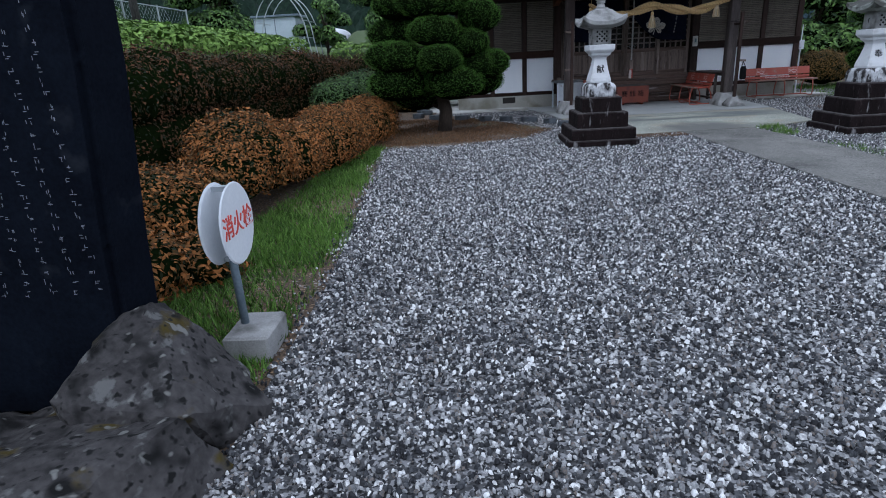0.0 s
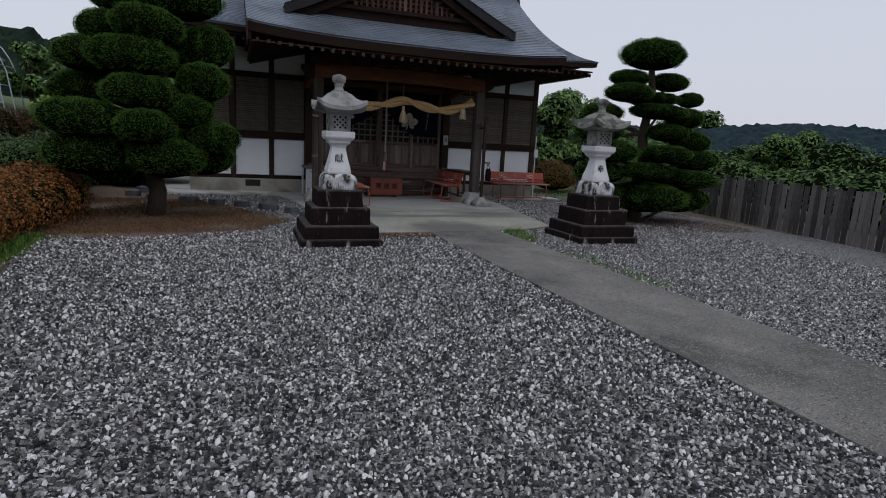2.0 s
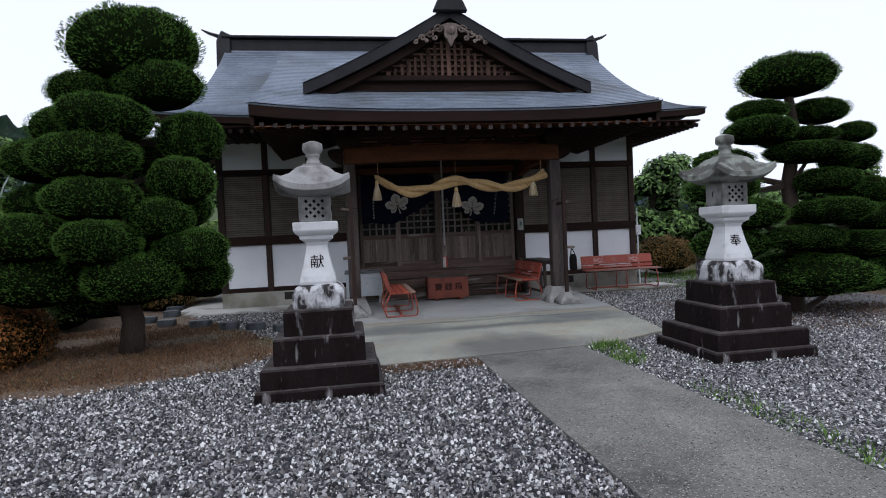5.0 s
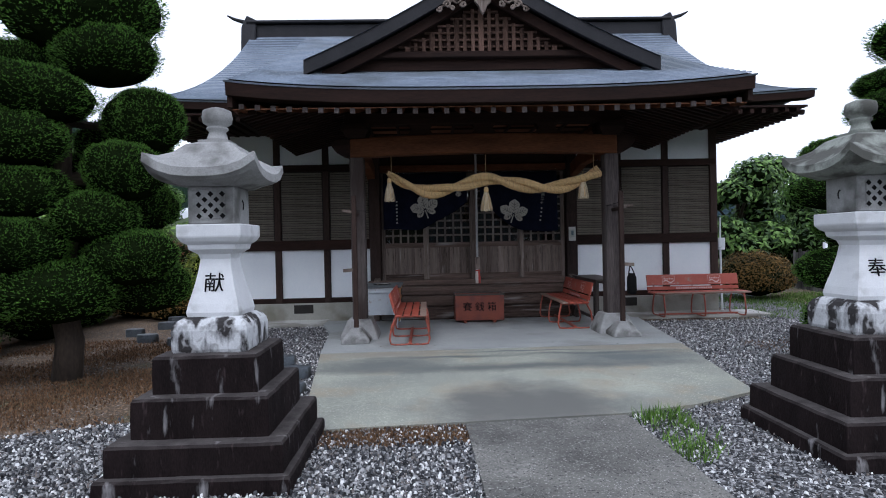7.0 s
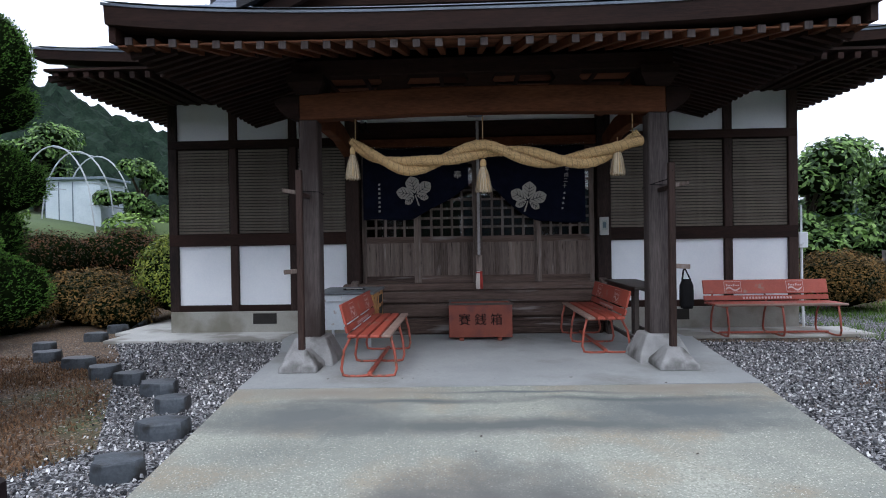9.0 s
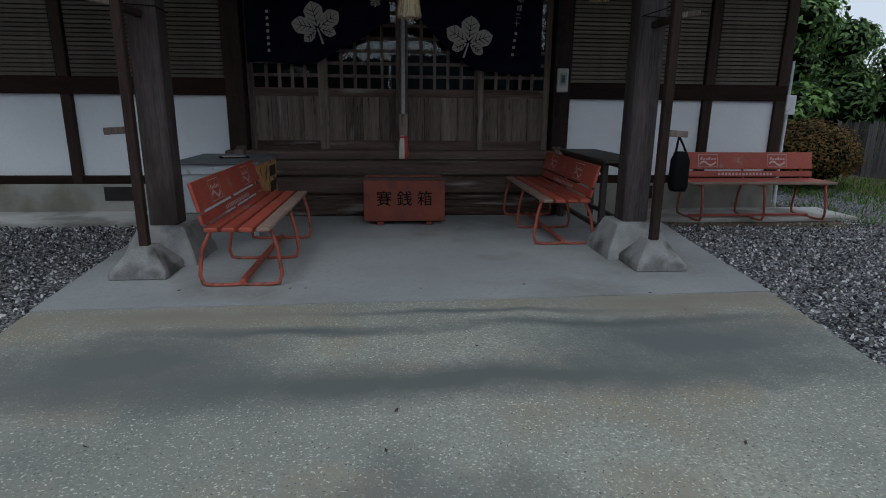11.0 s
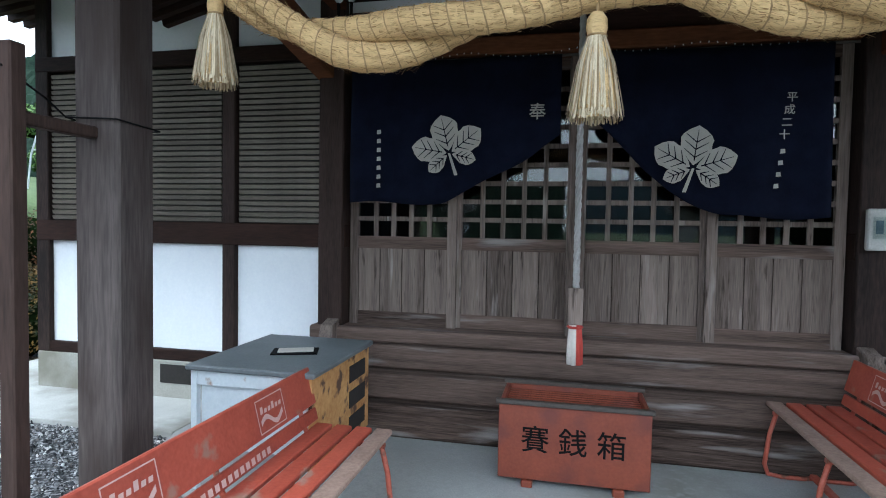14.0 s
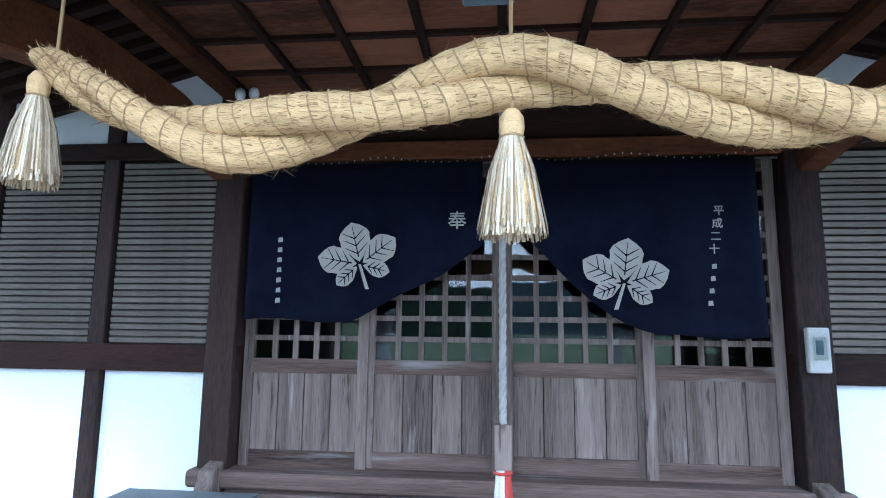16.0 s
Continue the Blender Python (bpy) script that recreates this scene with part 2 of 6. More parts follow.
def stained(name, base, spots):
    """Adds blots with a soft ragged edge to a surface: places (x, y), half-widths, colour."""
    m = base
    n, l = m.node_tree.nodes, m.node_tree.links
    b = n["Principled BSDF"]
    tc = n.new("ShaderNodeTexCoord")
    nz = n.new("ShaderNodeTexNoise")
    nz.inputs["Scale"].default_value, nz.inputs["Detail"].default_value, nz.inputs["Roughness"].default_value = 4.5, 10, 0.75
    l.new(tc.outputs["Object"], nz.inputs["Vector"])
    colour = b.inputs["Base Color"].links[0].from_socket
    wave = n.new("ShaderNodeTexNoise")
    wave.inputs["Scale"].default_value, wave.inputs["Detail"].default_value = 1.6, 7
    l.new(tc.outputs["Object"], wave.inputs["Vector"])
    off = n.new("ShaderNodeVectorMath")
    off.operation = "MULTIPLY_ADD"
    off.inputs[1].default_value = (0.34, 0.34, 0.0)
    l.new(wave.outputs["Color"], off.inputs[0])
    shift = n.new("ShaderNodeVectorMath")
    shift.operation = "SUBTRACT"
    shift.inputs[1].default_value = (0.17, 0.17, 0.0)
    l.new(tc.outputs["Object"], shift.inputs[0])
    l.new(shift.outputs[0], off.inputs[2])
    for (x, y, rx, ry, c, soft) in spots:
        mp = n.new("ShaderNodeMapping")
        mp.inputs["Location"].default_value = (-x / rx, -y / ry, 0)
        mp.inputs["Scale"].default_value = (1 / rx, 1 / ry, 0)
        l.new(off.outputs[0], mp.inputs["Vector"])
        ln = n.new("ShaderNodeVectorMath")
        ln.operation = "LENGTH"
        l.new(mp.outputs[0], ln.inputs[0])
        ad = n.new("ShaderNodeMath")
        ad.operation = "MULTIPLY_ADD"
        ad.inputs[1].default_value = 1.3
        l.new(nz.outputs[0], ad.inputs[0])
        l.new(ln.outputs["Value"], ad.inputs[2])
        rg = n.new("ShaderNodeMapRange")
        rg.inputs["From Min"].default_value, rg.inputs["From Max"].default_value = 1.6 + soft, 1.6 - soft
        l.new(ad.outputs[0], rg.inputs["Value"])
        mx = n.new("ShaderNodeMixRGB")
        l.new(rg.outputs[0], mx.inputs["Fac"])
        l.new(colour, mx.inputs["Color1"])
        mx.inputs["Color2"].default_value = (*c, 1)
        colour = mx.outputs[0]
    l.new(colour, b.inputs["Base Color"])
    return m


M["stones"] = pebble_material()
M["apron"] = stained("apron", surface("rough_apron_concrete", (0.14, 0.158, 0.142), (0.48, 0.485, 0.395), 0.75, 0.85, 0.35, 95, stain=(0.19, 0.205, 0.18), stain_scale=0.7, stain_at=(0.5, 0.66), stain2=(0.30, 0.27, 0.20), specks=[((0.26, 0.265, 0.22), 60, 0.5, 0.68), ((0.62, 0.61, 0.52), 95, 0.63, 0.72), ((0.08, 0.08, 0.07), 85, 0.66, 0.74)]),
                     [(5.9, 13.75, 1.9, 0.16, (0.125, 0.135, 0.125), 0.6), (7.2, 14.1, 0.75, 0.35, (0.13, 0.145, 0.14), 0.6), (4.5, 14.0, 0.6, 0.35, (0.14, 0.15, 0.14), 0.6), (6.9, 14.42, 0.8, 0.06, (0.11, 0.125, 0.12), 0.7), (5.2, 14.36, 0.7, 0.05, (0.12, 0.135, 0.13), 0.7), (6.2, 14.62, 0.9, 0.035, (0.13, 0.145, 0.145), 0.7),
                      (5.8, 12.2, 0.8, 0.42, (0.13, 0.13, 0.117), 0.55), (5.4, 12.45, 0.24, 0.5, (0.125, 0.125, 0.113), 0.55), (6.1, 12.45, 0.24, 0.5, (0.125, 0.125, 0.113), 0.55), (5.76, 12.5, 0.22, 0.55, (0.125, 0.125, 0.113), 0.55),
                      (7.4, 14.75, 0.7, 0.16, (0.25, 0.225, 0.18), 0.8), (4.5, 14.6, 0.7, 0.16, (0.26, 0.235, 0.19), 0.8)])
M["smooth_apron"] = surface("smooth_apron_concrete", (0.24, 0.255, 0.25), (0.40, 0.415, 0.405), 1.2, 0.8, 0.15, 110, stain=(0.20, 0.20, 0.18), stain_scale=1.3, stain_at=(0.5, 0.72), specks=[((0.30, 0.31, 0.30), 25, 0.5, 0.8)])


# ---- mesh helpers ----
def empty(name, x=0.0, y=0.0, z=0.0, rz=0.0):
    ob = new(name)
    ob.empty_display_size = 0.1
    ob.matrix_world = pose(x, y, z, 0, 0, rz)
    return ob


def part(name, bm, material, parent=None, label="", smooth=False, bevel=0.0, segments=1):
    """Links a bmesh as one mesh object under a thing or a part; its places are in the thing's own frame."""
    if bevel:
        bmesh.ops.bevel(bm, geom=list(bm.edges), offset=bevel, segments=segments, affect="EDGES", clamp_overlap=True)
    me = bpy.data.meshes.new(name)
    bm.to_mesh(me)
    bm.free()
    me.materials.append(M[material])
    if smooth:
        me.polygons.foreach_set("use_smooth", [True] * len(me.polygons))
    return link(name, me, parent, label)


def link(name, me, parent=None, label="", at=None):
    ob = new(name, me)
    if parent:
        ob.parent = parent
    if at is not None:
        ob.matrix_basis = at
    if label:
        ob["label"] = label
    return ob


def raw(name, verts, faces, material, parent=None, label="", smooth=False):
    me = bpy.data.meshes.new(name)
    me.from_pydata([tuple(map(float, v)) for v in verts], [], faces)
    me.materials.append(M[material])
    if smooth:
        me.polygons.foreach_set("use_smooth", [True] * len(me.polygons))
    return link(name, me, parent, label)


def box(x0, x1, y0, y1, z0, z1, bm=None, turn=None):
    bm = bm or bmesh.new()
    m = Matrix.Translation(((x0 + x1) / 2, (y0 + y1) / 2, (z0 + z1) / 2))
    if turn is not None:
        m = m @ turn
    bmesh.ops.create_cube(bm, size=1, matrix=m @ Matrix.Diagonal((x1 - x0, y1 - y0, z1 - z0, 1)))
    return bm


def stick(a, b, w, h=None, bm=None, n=4, taper=1.0):
    """A straight bar from a to b; n = 4 gives a squared one, more a round one."""
    bm = bm or bmesh.new()
    a, b = Vector(a), Vector(b)
    d = b - a
    h = h or w
    q = d.to_track_quat("Z", "Y").to_matrix().to_4x4()
    m = Matrix.Translation((a + b) / 2) @ q
    if n == 4:
        bmesh.ops.create_cube(bm, size=1, matrix=m @ Matrix.Diagonal((w, h, d.length, 1)))
    else:
        bmesh.ops.create_cone(bm, cap_ends=True, segments=n, radius1=w / 2, radius2=w / 2 * taper, depth=d.length, matrix=m)
    return bm


def loft(rings, bm=None, cap=True):
    """Joins rings of equal count, lists of places, into one skin."""
    bm = bm or bmesh.new()
    vs = [[bm.verts.new(p) for p in r] for r in rings]
    for a, b in zip(vs, vs[1:]):
        for i in range(len(a)):
            j = (i + 1) % len(a)
            bm.faces.new((a[i], a[j], b[j], b[i]))
    if cap:
        bm.faces.new(vs[0][::-1])
        bm.faces.new(vs[-1])
    return bm


def square(half, z, n=1, lift=0.0, cut=0.0):
    """A ring round a square, with n steps a side; lift raises the corners, cut trims them."""
    out = []
    c = [(-half, -half), (half, -half), (half, half), (-half, half)]
    for k in range(4):
        p, q = Vector(c[k]), Vector(c[(k + 1) % 4])
        for i in range(n):
            u = i / n
            v = p.lerp(q, u)
            e = abs(2 * u - 1)
            out.append((v.x, v.y, z + lift * e ** 3))
    return out


def ring(r, z, n=16, sx=1.0, sy=1.0):
    return [(r * sx * math.cos(2 * math.pi * i / n), r * sy * math.sin(2 * math.pi * i / n), z) for i in range(n)]


def tube(points, radius, bm=None, n=8, closed=False):
    """A round pipe along a line of places; radius may be a list."""
    bm = bm or bmesh.new()
    pts = [Vector(p) for p in points]
    rad = radius if isinstance(radius, (list, tuple)) else [radius] * len(pts)
    rings = []
    side = None
    for i, p in enumerate(pts):
        a = pts[i - 1] if i else (pts[-1] if closed else p)
        b = pts[(i + 1) % len(pts)] if (i + 1 < len(pts) or closed) else p
        d = (b - a).normalized()
        if side is None:
            side = d.orthogonal().normalized()
        side = (side - d * side.dot(d)).normalized()
        up = d.cross(side)
        rings.append([p + (side * math.cos(2 * math.pi * k / n) + up * math.sin(2 * math.pi * k / n)) * rad[i] for k in range(n)])
    if closed:
        rings.append(rings[0])
    return loft(rings, bm, cap=not closed)


def letters(name, text, size, m, parent, material, thick=0.002, label=""):
    """Text as a mesh of its own, lying flat on its surface; m: pose in the thing's frame."""
    cu = bpy.data.curves.new(name, "FONT")
    cu.body, cu.size, cu.align_x, cu.align_y, cu.extrude = text, size, "CENTER", "CENTER", thick
    cu.offset = size * 0.004
    ob = bpy.data.objects.new(name, cu)
    scene.collection.objects.link(ob)
    bpy.context.view_layer.update()
    me = bpy.data.meshes.new_from_object(ob.evaluated_get(bpy.context.evaluated_depsgraph_get()))
    bpy.data.objects.remove(ob)
    me.materials.clear()
    me.materials.append(M[material])
    return link(name, me, parent, label, m)


# ---- ground ----
def sheet(name, corners, z0, z1, material, label, steps=1):
    bm = bmesh.new()
    lo = [bm.verts.new((x, y, z0)) for x, y in corners]
    hi = [bm.verts.new((x, y, z1)) for x, y in corners]
    bm.faces.new(hi)
    bm.faces.new(lo[::-1])
    for i in range(len(lo)):
        j = (i + 1) % len(lo)
        bm.faces.new((lo[i], lo[j], hi[j], hi[i]))
    bmesh.ops.recalc_face_normals(bm, faces=bm.faces)
    return tagged(part(name, bm, material), label, name.split("_")[0], kind="structure")


HX, HY = 5.83, 17.98
sheet("ground", [(-900, -900), (900, -900), (900, 900), (-900, 900)], -0.3, -0.03, "meadow", "green meadow ground reaching to the far hills")
sheet("earth_bed", [(-2.6, -6), (14.5, -6), (14.5, 24), (-2.6, 24)], -0.029, -0.012, "earth", "bare brown earth with moss under the trees")
GRAVEL = [(0.62, -6), (13.0, -6), (12.4, 24), (10.6, 24), (10.6, 16.9), (0.9, 17.4), (1.6, 16.4), (3.3, 13.4), (2.7, 12.3), (1.4, 11.7), (0.2, 11.7), (0.42, 8.6), (0.6, 5.6)]
sheet("gravel_bed", GRAVEL, -0.011, -0.004, "gravel_bed", "bed of dark grit under the loose gravel")
APRON = [(4.05, 11.86), (5.2, 11.95), (6.46, 12.05), (7.08, 12.22), (7.76, 12.56), (8.38, 16.4), (8.6, 17.75), (3.1, 17.75), (3.5, 16.35)]
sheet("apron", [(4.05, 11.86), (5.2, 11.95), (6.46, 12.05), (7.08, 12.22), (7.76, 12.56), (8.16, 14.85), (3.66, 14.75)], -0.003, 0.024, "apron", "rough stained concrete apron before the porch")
sheet("porch_floor", [(3.658, 14.755), (8.162, 14.855), (8.38, 16.4), (8.6, 17.75), (3.1, 17.75), (3.5, 16.35)], -0.003, 0.03, "smooth_apron", "smooth pale concrete floor of the porch")
sheet("walkway", [(5.24, 11.92), (6.46, 12.02), (6.62, 8.0), (6.78, -6), (5.42, -6), (5.34, 7.0)], -0.003, 0.02, "path", "dark grey concrete walkway with rough surface")


def inside(poly, x, y):
    """Which of the places lie within the polygon."""
    res = np.zeros(len(x), bool)
    for (x0, y0), (x1, y1) in zip(poly, poly[1:] + poly[:1]):
        if y0 != y1:
            hit = (y0 > y) != (y1 > y)
            res ^= hit & (x < (x1 - x0) * (y - y0) / (y1 - y0) + x0)
    return res


def gravel(name, count, x0, x1, y0, y1, smin, smax, label, holes):
    r = np.random.default_rng(5)
    x, y = r.uniform(x0, x1, count), r.uniform(y0, y1, count)
    ok = inside(GRAVEL, x + r.normal(0, 0.08, count), y + r.normal(0, 0.08, count))
    for h in holes:
        ok &= ~inside(h, x, y)
    x, y = x[ok], y[ok]
    n = len(x)
    s = r.uniform(smin, smax, n) * r.choice([0.75, 1.0, 1.3], n)
    a0, el = r.uniform(0, 6.28, n), r.uniform(0.55, 1.0, n)
    k = 4
    ang = np.arange(k) * 2 * np.pi / k
    jit = r.uniform(0.75, 1.2, (n, k))
    v = np.zeros((n, 2 * k, 3))
    tilt = r.normal(0, 0.36, (n, 2))
    hgt = s * r.uniform(0.3, 0.6, n)
    base = r.uniform(-0.004, 0.008, n)
    for row, (f, zz) in enumerate(((1.0, 0.0), (0.62, 1.0))):
        px = jit * f * np.cos(ang)[None] * s[:, None] / 2
        py = jit * f * np.sin(ang)[None] * s[:, None] / 2 * el[:, None]
        c, sn = np.cos(a0)[:, None], np.sin(a0)[:, None]
        qx, qy = c * px - sn * py, sn * px + c * py
        v[:, row * k:(row + 1) * k, 0] = x[:, None] + qx
        v[:, row * k:(row + 1) * k, 1] = y[:, None] + qy
        v[:, row * k:(row + 1) * k, 2] = base[:, None] + zz * hgt[:, None] + tilt[:, :1] * qx + tilt[:, 1:] * qy
    loops, start, total = [], [], []
    off = (np.arange(n) * 2 * k)[:, None]
    quads = np.array([[i, (i + 1) % k, k + (i + 1) % k, k + i] for i in range(k)]).reshape(-1)
    top = np.arange(k, 2 * k)
    per = np.concatenate([quads, top])
    idx = (off + per[None]).reshape(-1)
    sizes = np.tile(np.array([4] * k + [k]), n)
    starts = np.concatenate([[0], np.cumsum(sizes)[:-1]])
    me = bpy.data.meshes.new(name)
    me.vertices.add(n * 2 * k)
    me.vertices.foreach_set("co", v.reshape(-1))
    me.loops.add(len(idx))
    me.loops.foreach_set("vertex_index", idx.astype(np.int32))
    me.polygons.add(len(sizes))
    me.polygons.foreach_set("loop_start", starts.astype(np.int32))
    me.update(calc_edges=True)
    me.validate()
    me.materials.append(M["stones"])
    return tagged(link(name, me), label, "gravel", kind="stuff")


WALK = [(5.24, 11.95), (6.46, 12.05), (6.62, 8.0), (6.78, -6), (5.42, -6), (5.34, 7.0)]
gravel("gravel", 125000, 0.2, 5.4, 3.0, 12.2, 0.0135, 0.028, "loose grey and white river gravel on the forecourt", [APRON, WALK])
gravel("gravel", 140000, -0.2, 10.8, 6.0, 18.2, 0.0135, 0.024, "loose grey river gravel beside the walkway and hall", [APRON, WALK, [(0.2, 3.0), (5.4, 3.0), (5.4, 12.2), (0.2, 12.2)]])

# ---- the hall ----
hall = tagged(empty("shrine_hall", HX, HY, 0), "old dark timber shrine hall with white plaster and grey roof", "shrine", kind="thing")
PANELS = [(1.86, 2.56), (2.68, 3.42), (3.54, 4.30)]
for s in (-1, 1):
    lo, hi = sorted((s * 1.66, s * 4.42))
    part("footing", box(lo, hi, -0.06, 0.2, -0.01, 0.33), "footing", hall, "pale concrete footing with vent holes", bevel=0.008)
    lo, hi = sorted((s * 2.6, s * 5.0))
    part("apron_strip", box(lo, hi, -0.72, -0.06, -0.01, 0.035), "strip", hall, "flat concrete strip along the wall", bevel=0.006)
    if s < 0:
        part("apron_strip", box(-5.25, -4.42, -0.06, 4.4, -0.01, 0.035), "strip", hall, "pale concrete strip along the side wall", bevel=0.006)
    vx = s * 3.05 if s < 0 else 2.75
    # The vent is a flat patch on the footing, inner shade painted.
    part("vent", box(vx - 0.17, vx + 0.17, -0.066, -0.05, 0.15, 0.3), "void", hall, "near-black patch standing for a shaded vent hole")
    for z0, z1, d in ((0.33, 0.42, -0.05), (1.27, 1.44, -0.06), (2.66, 2.78, -0.06), (3.46, 3.6, -0.05)):
        lo, hi = sorted((s * 1.66, s * 4.42))
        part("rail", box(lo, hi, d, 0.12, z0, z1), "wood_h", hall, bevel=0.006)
    for x, w in ((1.76, 0.19), (2.62, 0.11), (3.48, 0.11), (4.36, 0.13)):
        part("post", box(s * x - w / 2, s * x + w / 2, -0.055 if w < 0.15 else -0.09, 0.1, 0.33, 3.62), "wood", hall, bevel=0.008)
    for a, b in PANELS:
        lo, hi = sorted((s * a, s * b))
        part("wall", box(lo, hi, -0.012, 0.05, 0.42, 1.27), "plaster", hall, "white plaster panel")
        part("wall", box(lo, hi, -0.012, 0.05, 2.78, 3.46), "plaster", hall, "white plaster panel")
        # Near-black board paints in the shade between the slats.
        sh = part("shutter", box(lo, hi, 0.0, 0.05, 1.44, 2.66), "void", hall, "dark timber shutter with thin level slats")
        sl = box(lo + 0.015, hi - 0.015, -0.03, 0.0, -0.015, 0.015)
        me = bpy.data.meshes.new("slat")
        sl.to_mesh(me)
        sl.free()
        me.materials.append(M["slat"])
        for i in range(28):
            link("slat", me, sh, at=pose(0, 0, 1.47 + i * 0.043, 14, 0, 0))
part("back_wall", box(-4.42, 4.42, 4.6, 4.75, 0, 3.6), "wood", hall)
for s in (-1, 1):
    part("side_wall", box(s * 4.38 - 0.05, s * 4.38 + 0.05, 0.12, 4.6, 0.0, 3.6), "plaster", hall, "white plaster side wall")
part("floor", box(-4.3, 4.3, 0.14, 4.6, 0.5, 0.6), "grey_wood_h", hall)
# Ceiling coloured near black, painting in the dimness of the room.
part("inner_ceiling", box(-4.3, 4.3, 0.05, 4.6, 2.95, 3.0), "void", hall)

# doors, lintel and steps in the middle bay
part("lintel", box(-1.66, 1.66, -0.1, 0.12, 2.62, 2.74), "red_wood", hall, bevel=0.01)
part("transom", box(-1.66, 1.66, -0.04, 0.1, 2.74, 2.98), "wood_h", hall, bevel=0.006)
part("wall", box(-1.66, 1.66, -0.012, 0.05, 2.98, 3.35), "plaster", hall, "white plaster panel")
part("rail", box(-1.8, 1.8, -0.06, 0.1, 3.35, 3.6), "wood_h", hall, bevel=0.01)
part("sill", box(-1.9, 1.9, -0.14, 0.14, 0.6, 0.7), "grey_wood_h", hall, "weathered grey sill beam", bevel=0.015)
for z0, z1, d in ((0.43, 0.595, -0.2), (0.25, 0.425, -0.32), (0.03, 0.245, -0.42)):
    part("step", box(-1.66, 1.66, d, 0.1, z0, z1), "grey_wood_h", hall, "worn grey timber step", bevel=0.02)
for s in (-1, 1):
    part("newel", loft([[(s * 1.73 + dx, y, z) for dx, y, z in q] for q in (
        [(-0.05, -0.46, 0.03), (0.05, -0.46, 0.03), (0.05, -0.05, 0.03), (-0.05, -0.05, 0.03)],
        [(-0.05, -0.4, 0.3), (0.05, -0.4, 0.3), (0.05, -0.05, 0.3), (-0.05, -0.05, 0.3)],
        [(-0.05, -0.2, 0.72), (0.05, -0.2, 0.72), (0.05, -0.05, 0.76), (-0.05, -0.05, 0.76)])]), "grey_wood", hall, bevel=0.008)
DOORS = [(-1.65, -0.84, 0.03), (-0.87, 0.0, 0.07), (0.0, 0.87, 0.07), (0.84, 1.65, 0.03)]
for a, b, y in DOORS:
    d = part("door", box(a, a + 0.065, y, y + 0.035, 0.7, 2.62), "grey_wood", hall, "weathered timber sliding door with lattice")
    part("stile", box(b - 0.065, b, y, y + 0.035, 0.7, 2.62), "grey_wood", d)
    for z0, z1 in ((0.7, 0.8), (1.27, 1.36), (2.54, 2.62)):
        part("cross_rail", box(a + 0.065, b - 0.065, y, y + 0.035, z0, z1), "grey_wood_h", d)
    k = 4
    w = (b - a - 0.13) / k
    for i in range(k):
        part("board", box(a + 0.065 + i * w + 0.003, a + 0.065 + (i + 1) * w - 0.003, y + 0.008, y + 0.022, 0.8, 1.27), "grey_wood", d)
    nx = 5
    for i in range(1, nx):
        x = a + 0.065 + (b - a - 0.13) * i / nx
        part("muntin", box(x - 0.0165, x + 0.0165, y + 0.003, y + 0.022, 1.36, 2.54), "grey_wood", d)
    for i in range(1, 9):
        z = 1.36 + i * 0.131
        part("muntin", box(a + 0.065, b - 0.065, y + 0.006, y + 0.025, z - 0.0165, z + 0.0165), "grey_wood", d)
    part("pane", box(a + 0.065, b - 0.065, y + 0.028, y + 0.031, 1.36, 2.54), "glass", d, "clear window glass").visible_shadow = False
part("mid_post", box(-0.06, 0.06, -0.03, 0.02, 0.7, 2.62), "grey_wood", hall, bevel=0.008)

# porch: posts on stones, rainbow beam, brackets
for s in (-1, 1):
    part("base_stone", loft([square(0.27, -0.0), square(0.25, 0.1), square(0.16, 0.3)]), "granite_old", hall, "tapered pale granite base stone", bevel=0.012).location = (s * 1.81, -2.06, 0.0)
    part("porch_post", box(s * 1.81 - 0.1, s * 1.81 + 0.1, -2.16, -1.96, 0.28, 2.575), "post_wood", hall, "grey-brown squared porch post", bevel=0.015)
    part("bracket", loft([[(s * 1.81 + x, y, z) for x, y in ((-h, -2.06 - h), (h, -2.06 - h), (h, -2.06 + h), (-h, -2.06 + h))] for h, z in ((0.12, 2.84), (0.19, 2.95), (0.19, 3.03))]), "wood_h", hall)
    part("beam_nose", loft([[(s * x, -2.06 + dy, z) for dy, z in ((-0.07, z0), (0.07, z0), (0.07, z1), (-0.07, z1))] for x, z0, z1 in ((1.905, 2.575, 2.84), (2.0, 2.6, 2.84), (2.1, 2.66, 2.83), (2.16, 2.74, 2.8))]), "wood_h", hall, bevel=0.008)
    part("tie_beam", loft([[(s * 1.81 + dx, y, z + dz) for dx, dz in ((-0.07, -0.11), (0.07, -0.11), (0.07, 0.11), (-0.07, 0.11))] for y, z in ((-1.95, 2.6), (-1.4, 2.72), (-0.7, 2.72), (0.0, 2.6))]), "red_wood", hall, bevel=0.01)
rings = []
for i in range(13):
    u = i / 12 * 2 - 1
    z0, z1 = 2.57 + 0.05 * (1 - u * u), 2.84 + 0.05 * (1 - u * u)
    rings.append([(u * 1.9, -2.06 + dy, z) for dy, z in ((-0.09, z0), (0.09, z0), (0.09, z1), (-0.09, z1))])
part("rainbow_beam", loft(rings), "red_wood", hall, "thick arched red-brown porch beam", bevel=0.012)
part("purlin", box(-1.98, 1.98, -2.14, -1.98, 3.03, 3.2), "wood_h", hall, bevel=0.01)
